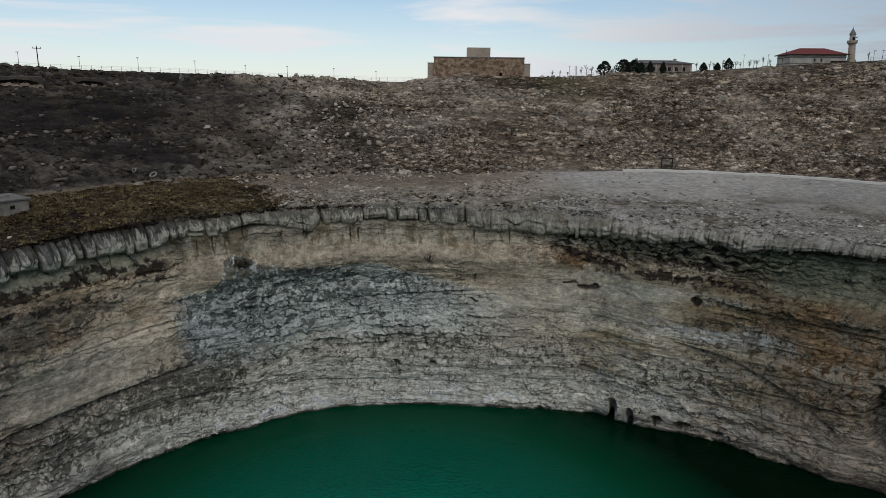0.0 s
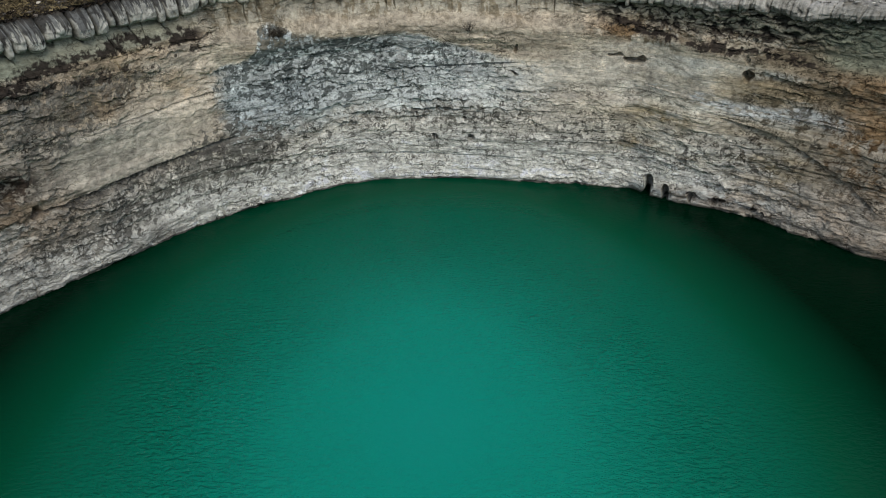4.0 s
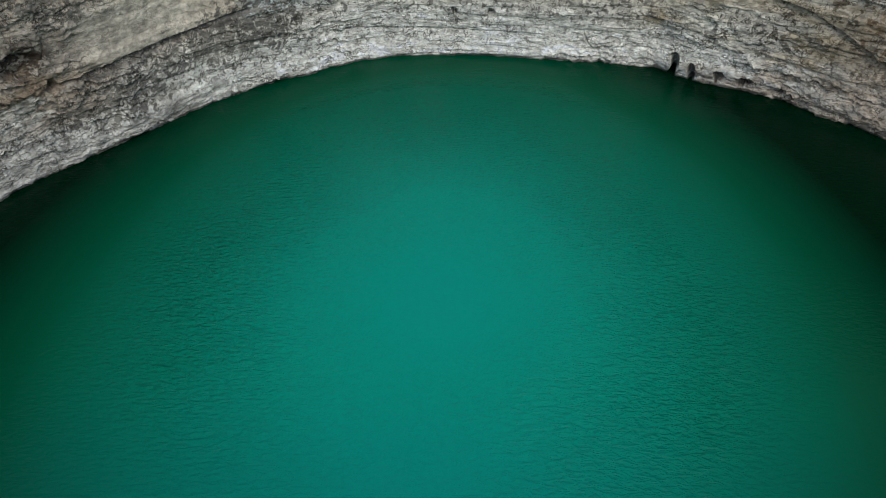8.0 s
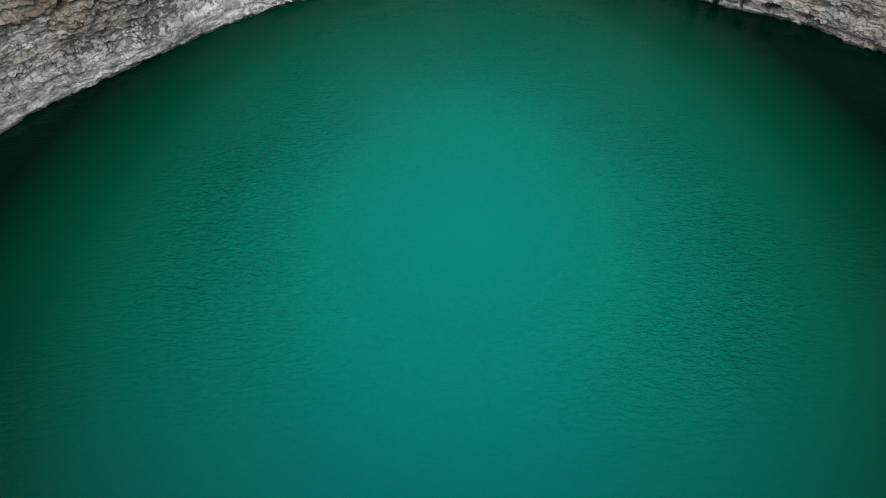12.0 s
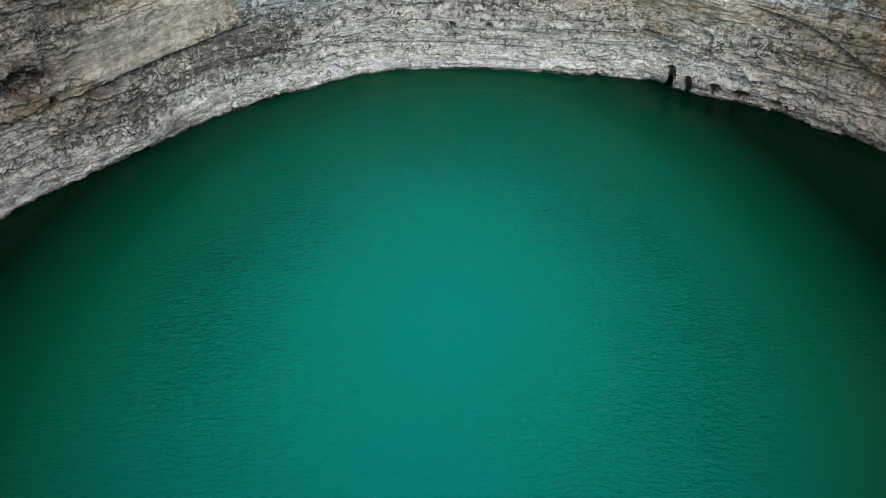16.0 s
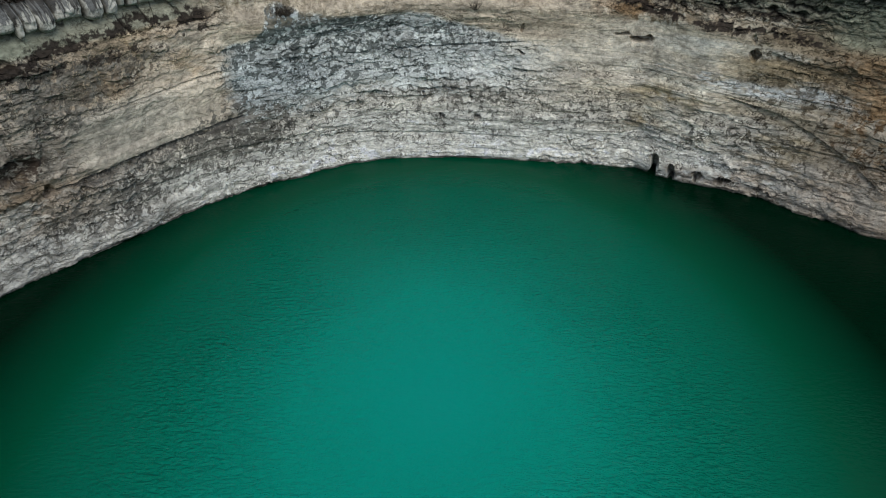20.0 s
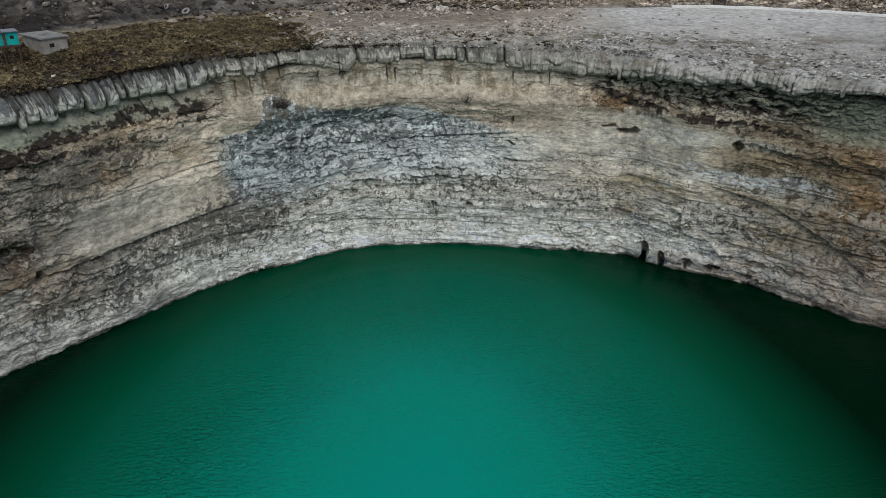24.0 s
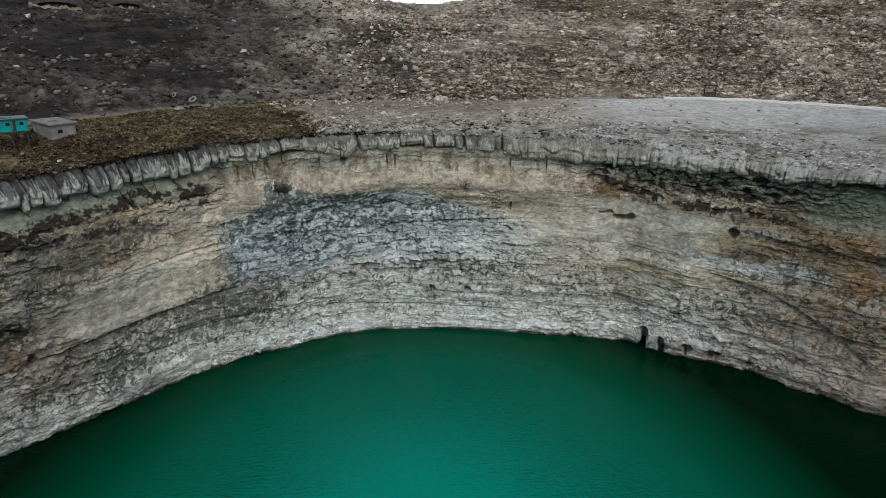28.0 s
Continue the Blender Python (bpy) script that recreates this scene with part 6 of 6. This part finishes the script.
def scatter(name, spots, sizes, flat, material, label, category, seed, sink=0.3, long=1.0):
    """Many small lumps of one kind in one mesh."""
    rs = np.random.RandomState(seed)
    n = len(sizes)
    v = STONE_V[None] * (1 + rs.uniform(-0.55, 0.3, (n, len(STONE_V), 1)) + rs.uniform(-0.2, 0.2, (n, len(STONE_V), 3)))
    lim = rs.uniform(0.42, 0.85, (n, 1, 3))
    v = np.clip(v * 1.15, -lim, lim)
    lean = rs.normal(0, 0.35, (n, 2))
    v[..., 2] += v[..., 0] * lean[:, :1] + v[..., 1] * lean[:, 1:]
    # slabs lie along the contour, other stones any way round
    a = rs.uniform(0, 6.28, n) if long == 1.0 else -np.radians(polar(spots[:, 0], spots[:, 1])[0]) + rs.normal(0, 0.2, n)
    scale = sizes[:, None] * rs.uniform(0.7, 1.35, (n, 3)) * np.array([long, 1, flat])
    v = v * scale[:, None, :]
    c, s = np.cos(a)[:, None], np.sin(a)[:, None]
    x, y = v[..., 0] * c - v[..., 1] * s, v[..., 0] * s + v[..., 1] * c
    v = np.stack([x, y, v[..., 2] + (scale[:, 2] * sink)[:, None]], -1) + spots[:, None, :]
    f = STONE_F[None] + (np.arange(n) * len(STONE_V))[:, None, None]
    me = bpy.data.meshes.new(name)
    me.vertices.add(n * len(STONE_V))
    me.vertices.foreach_set("co", v.ravel())
    faces = f.reshape(-1, 3)
    me.loops.add(faces.size)
    me.loops.foreach_set("vertex_index", faces.ravel())
    me.polygons.add(len(faces))
    me.polygons.foreach_set("loop_start", np.arange(len(faces)) * 3)
    me.update(calc_edges=True)
    me.materials.append(material)
    return tagged(new(name, me), label, category, kind="stuff")


def tufts(name, spots, sizes, material, label, category, seed):
    """Many tufts of stiff dry blades in one mesh."""
    rs = np.random.RandomState(seed)
    n, blades = len(sizes), 9
    a = rs.uniform(0, 6.28, (n, blades))
    lean = rs.uniform(0.4, 2.2, (n, blades))
    h = sizes[:, None] * rs.uniform(0.4, 1.0, (n, blades))
    foot = rs.normal(0, 0.6, (n, blades, 2)) * sizes[:, None, None]
    w = 0.22 * sizes[:, None] * rs.uniform(0.6, 1.4, (n, blades))
    tip = np.stack([foot[..., 0] + h * lean * np.cos(a), foot[..., 1] + h * lean * np.sin(a), h], -1)
    one = np.stack([foot[..., 0] - w * np.sin(a), foot[..., 1] + w * np.cos(a), 0 * h - 0.05], -1)
    two = np.stack([foot[..., 0] + w * np.sin(a), foot[..., 1] - w * np.cos(a), 0 * h - 0.05], -1)
    v = np.stack([one, two, tip], 2) + spots[:, None, None, :]
    # one island for each tuft: its blades share the first foot
    flat = v.reshape(n, blades * 3, 3)
    k = np.arange(n)[:, None] * blades * 3
    first = np.zeros((n, blades), int) + k
    faces = np.stack([first, k + np.arange(blades) * 3 + 1, k + np.arange(blades) * 3 + 2], -1).reshape(-1, 3)
    me = bpy.data.meshes.new(name)
    me.vertices.add(n * blades * 3)
    me.vertices.foreach_set("co", flat.ravel())
    me.loops.add(faces.size)
    me.loops.foreach_set("vertex_index", faces.ravel())
    me.polygons.add(len(faces))
    me.polygons.foreach_set("loop_start", np.arange(len(faces)) * 3)
    me.update(calc_edges=True)
    me.materials.append(material)
    return tagged(new(name, me), label, category, kind="stuff")


def hill_spots(n, p_lo, p_hi, s_lo, s_hi, seed, keep):
    """Random places on the hillside, thinned by a density."""
    rs = np.random.RandomState(seed)
    p, s = rs.uniform(p_lo, p_hi, n), rs.uniform(s_lo, s_hi, n)
    k = rs.uniform(0, 1, n) < keep(p, s)
    p, s = p[k], s[k]
    r = terrace_back(p) + (hill_top(p)[0] - terrace_back(p)) * s
    x, y = plane(p, r)
    return np.stack([x, y, ground_height(p, r)], 1), rs


def patchy(p, s, seed, scale=6.0):
    return smooth(-0.25, 0.4, fbm(p / scale, s * 8, 0, seed, 3))


spots, rs = hill_spots(17000, -60, 62, -0.02, 0.99, 1, lambda p, s: (0.06 + 0.5 * patchy(p, s, 81) ** 2 + 0.2 * bump_at(p, s, -12, 0.3, 5, 0.25)) * (0.02 + 0.98 * smooth(-26, -11, p)) * (1 - smooth(6, 10, p) * (s < 0.05)))
scatter("rubble", spots, 0.13 + 0.75 * rs.uniform(0, 1, len(spots)) ** 2.8, 0.65, RUBBLE, "loose limestone rubble strewn over the dry hillside", "rubble", 2)
spots, rs = hill_spots(14000, -60, -2, -0.02, 0.99, 9, lambda p, s: (0.03 + 0.4 * patchy(p, s, 86) ** 2) * smooth(-6, -24, p))
scatter("dark_rubble", spots, 0.12 + 0.8 * rs.uniform(0, 1, len(spots)) ** 3.4, 0.6, DIM_RUBBLE, "dim lichened rubble strewn over the dark scrubby slope", "rubble", 10)
spots, rs = hill_spots(22000, -60, 62, -0.02, 1.02, 3, lambda p, s: patchy(p, s, 82, 9.0) * (1 - smooth(6, 10, p) * (s < 0.03)))
tufts("scrub", spots, 0.12 + 0.4 * rs.uniform(0, 1, len(spots)) ** 3, TUFT, "dry brown scrub and grass tufts on the hillside", "scrub", 4)


def ledge_spots(n, p_lo, p_hi, seed):
    """Places along the broken beds that crop out of the hillside."""
    rs = np.random.RandomState(seed)
    p, row = rs.uniform(p_lo, p_hi, n), rs.randint(0, 15, n)
    s = 0.03 + row / 15.5 + 0.03 * fbm(p / 9, row * 1.7, 0, 87, 3) + rs.normal(0, 0.004, n)
    k = rs.uniform(0, 1, n) < smooth(-0.05, 0.3, fbm(p / 5, row * 3.1, 0, 88, 3)) * (s > 0.04) * (s < 0.985)
    p, s = p[k], s[k]
    r = terrace_back(p) + (hill_top(p)[0] - terrace_back(p)) * s
    x, y = plane(p, r)
    return np.stack([x, y, ground_height(p, r)], 1), rs


spots, rs = ledge_spots(3000, -10, 62, 12)
scatter("ledge_slabs", spots, 0.3 + 0.6 * rs.uniform(0, 1, len(spots)) ** 2, 0.55, LEDGE, "broken brown limestone ledges cropping out of the hillside", "rock ledge", 13, 0.15, 1.8)
spots, rs = ledge_spots(1500, -62, -10, 14)
scatter("dark_ledge_slabs", spots, 0.2 + 0.6 * rs.uniform(0, 1, len(spots)) ** 2.5, 0.55, DIM_RUBBLE, "dim lichened limestone ledges cropping out of the dark slope", "rock ledge", 15, 0.1, 1.6)


def terrace_spots(n, p_lo, p_hi, seed, keep):
    rs = np.random.RandomState(seed)
    p, t = rs.uniform(p_lo, p_hi, n), rs.uniform(0, 1, n)
    k = rs.uniform(0, 1, n) < keep(p, t)
    p, t = p[k], t[k]
    a = shore(p) + lip(p) + 1.4
    r = a + (terrace_back(p) - a) * t
    x, y = plane(p, r)
    return np.stack([x, y, ground_height(p, r)], 1), rs


spots, rs = terrace_spots(30000, -62, 8, 5, lambda p, t: np.where(p < -27, 0.008, 0.55) * (0.06 + 0.94 * patchy(p, t, 83, 3.0) ** 1.5))
scatter("terrace_rubble", spots, 0.07 + 0.5 * rs.uniform(0, 1, len(spots)) ** 4, 0.6, RUBBLE, "broken limestone rubble lying on the terrace", "rubble", 6)
spots, rs = terrace_spots(52000, 4, 62, 23, lambda p, t: smooth(4, 9, p) * (smooth(0.5, 0.1, t) * (0.1 + 0.9 * patchy(p, t * 2, 84, 3.0)) + 0.02 * (t < 0.9)))
scatter("limestone_chips", spots, 0.07 + 0.42 * rs.uniform(0, 1, len(spots)) ** 6, 0.5, PALE_CHIPS, "small grey limestone chips on the bare terrace", "rubble", 24, 0.1)
spots, rs = terrace_spots(60000, -64, 4, 7, lambda p, t: np.where(p + 7 * patchy(p, t, 87, 2.0) < -22, 0.2 + 0.8 * patchy(p, t, 85, 4.0), 0.16 * smooth(0.5, 0.1, t) * patchy(p, t, 85, 4.0)))
tufts("terrace_scrub", spots, 0.1 + 0.3 * rs.uniform(0, 1, len(spots)) ** 2.5, TERRACE_TUFT, "dry olive-brown scrub on the terrace's grassy swell", "scrub", 8)


def brow_spots(n, p_lo, p_hi, seed, low=1.7):
    """Places on the rounded brow of the rim."""
    rs = np.random.RandomState(seed)
    p, out = rs.uniform(p_lo, p_hi, n), rs.uniform(low, 4.2, n)
    k = rs.uniform(0, 1, n) < 0.3 + 0.7 * patchy(p, out, 89, 2.0)
    p, out = p[k], out[k]
    x, y = plane(p, shore(p) + lip(p) + out)
    return np.stack([x, y, RIM_LOW + 3.3 * np.interp(out, [0.15, 1.3, 3.8], [0.66, 0.88, 1.0])], 1), rs


spots, rs = brow_spots(6500, -70, -14, 16)
tufts("brow_scrub", spots, 0.16 + 0.4 * rs.uniform(0, 1, len(spots)) ** 2, DARK_TUFT, "dark dry scrub hanging over the rim's brow", "scrub", 17)
spots, rs = brow_spots(1600, -70, -20, 18)
scatter("brow_rubble", spots, 0.1 + 0.45 * rs.uniform(0, 1, len(spots)) ** 3, 0.6, DIM_RUBBLE, "dark lichened stones along the rim's brow", "rubble", 19)
spots, rs = brow_spots(9000, -18, 62, 20, 1.2)
scatter("brow_stones", spots, 0.05 + 0.3 * rs.uniform(0, 1, len(spots)) ** 4, 0.6, PALE_CHIPS, "grey-brown knobs of limestone along the rim's brow", "rubble", 21, 0.1)
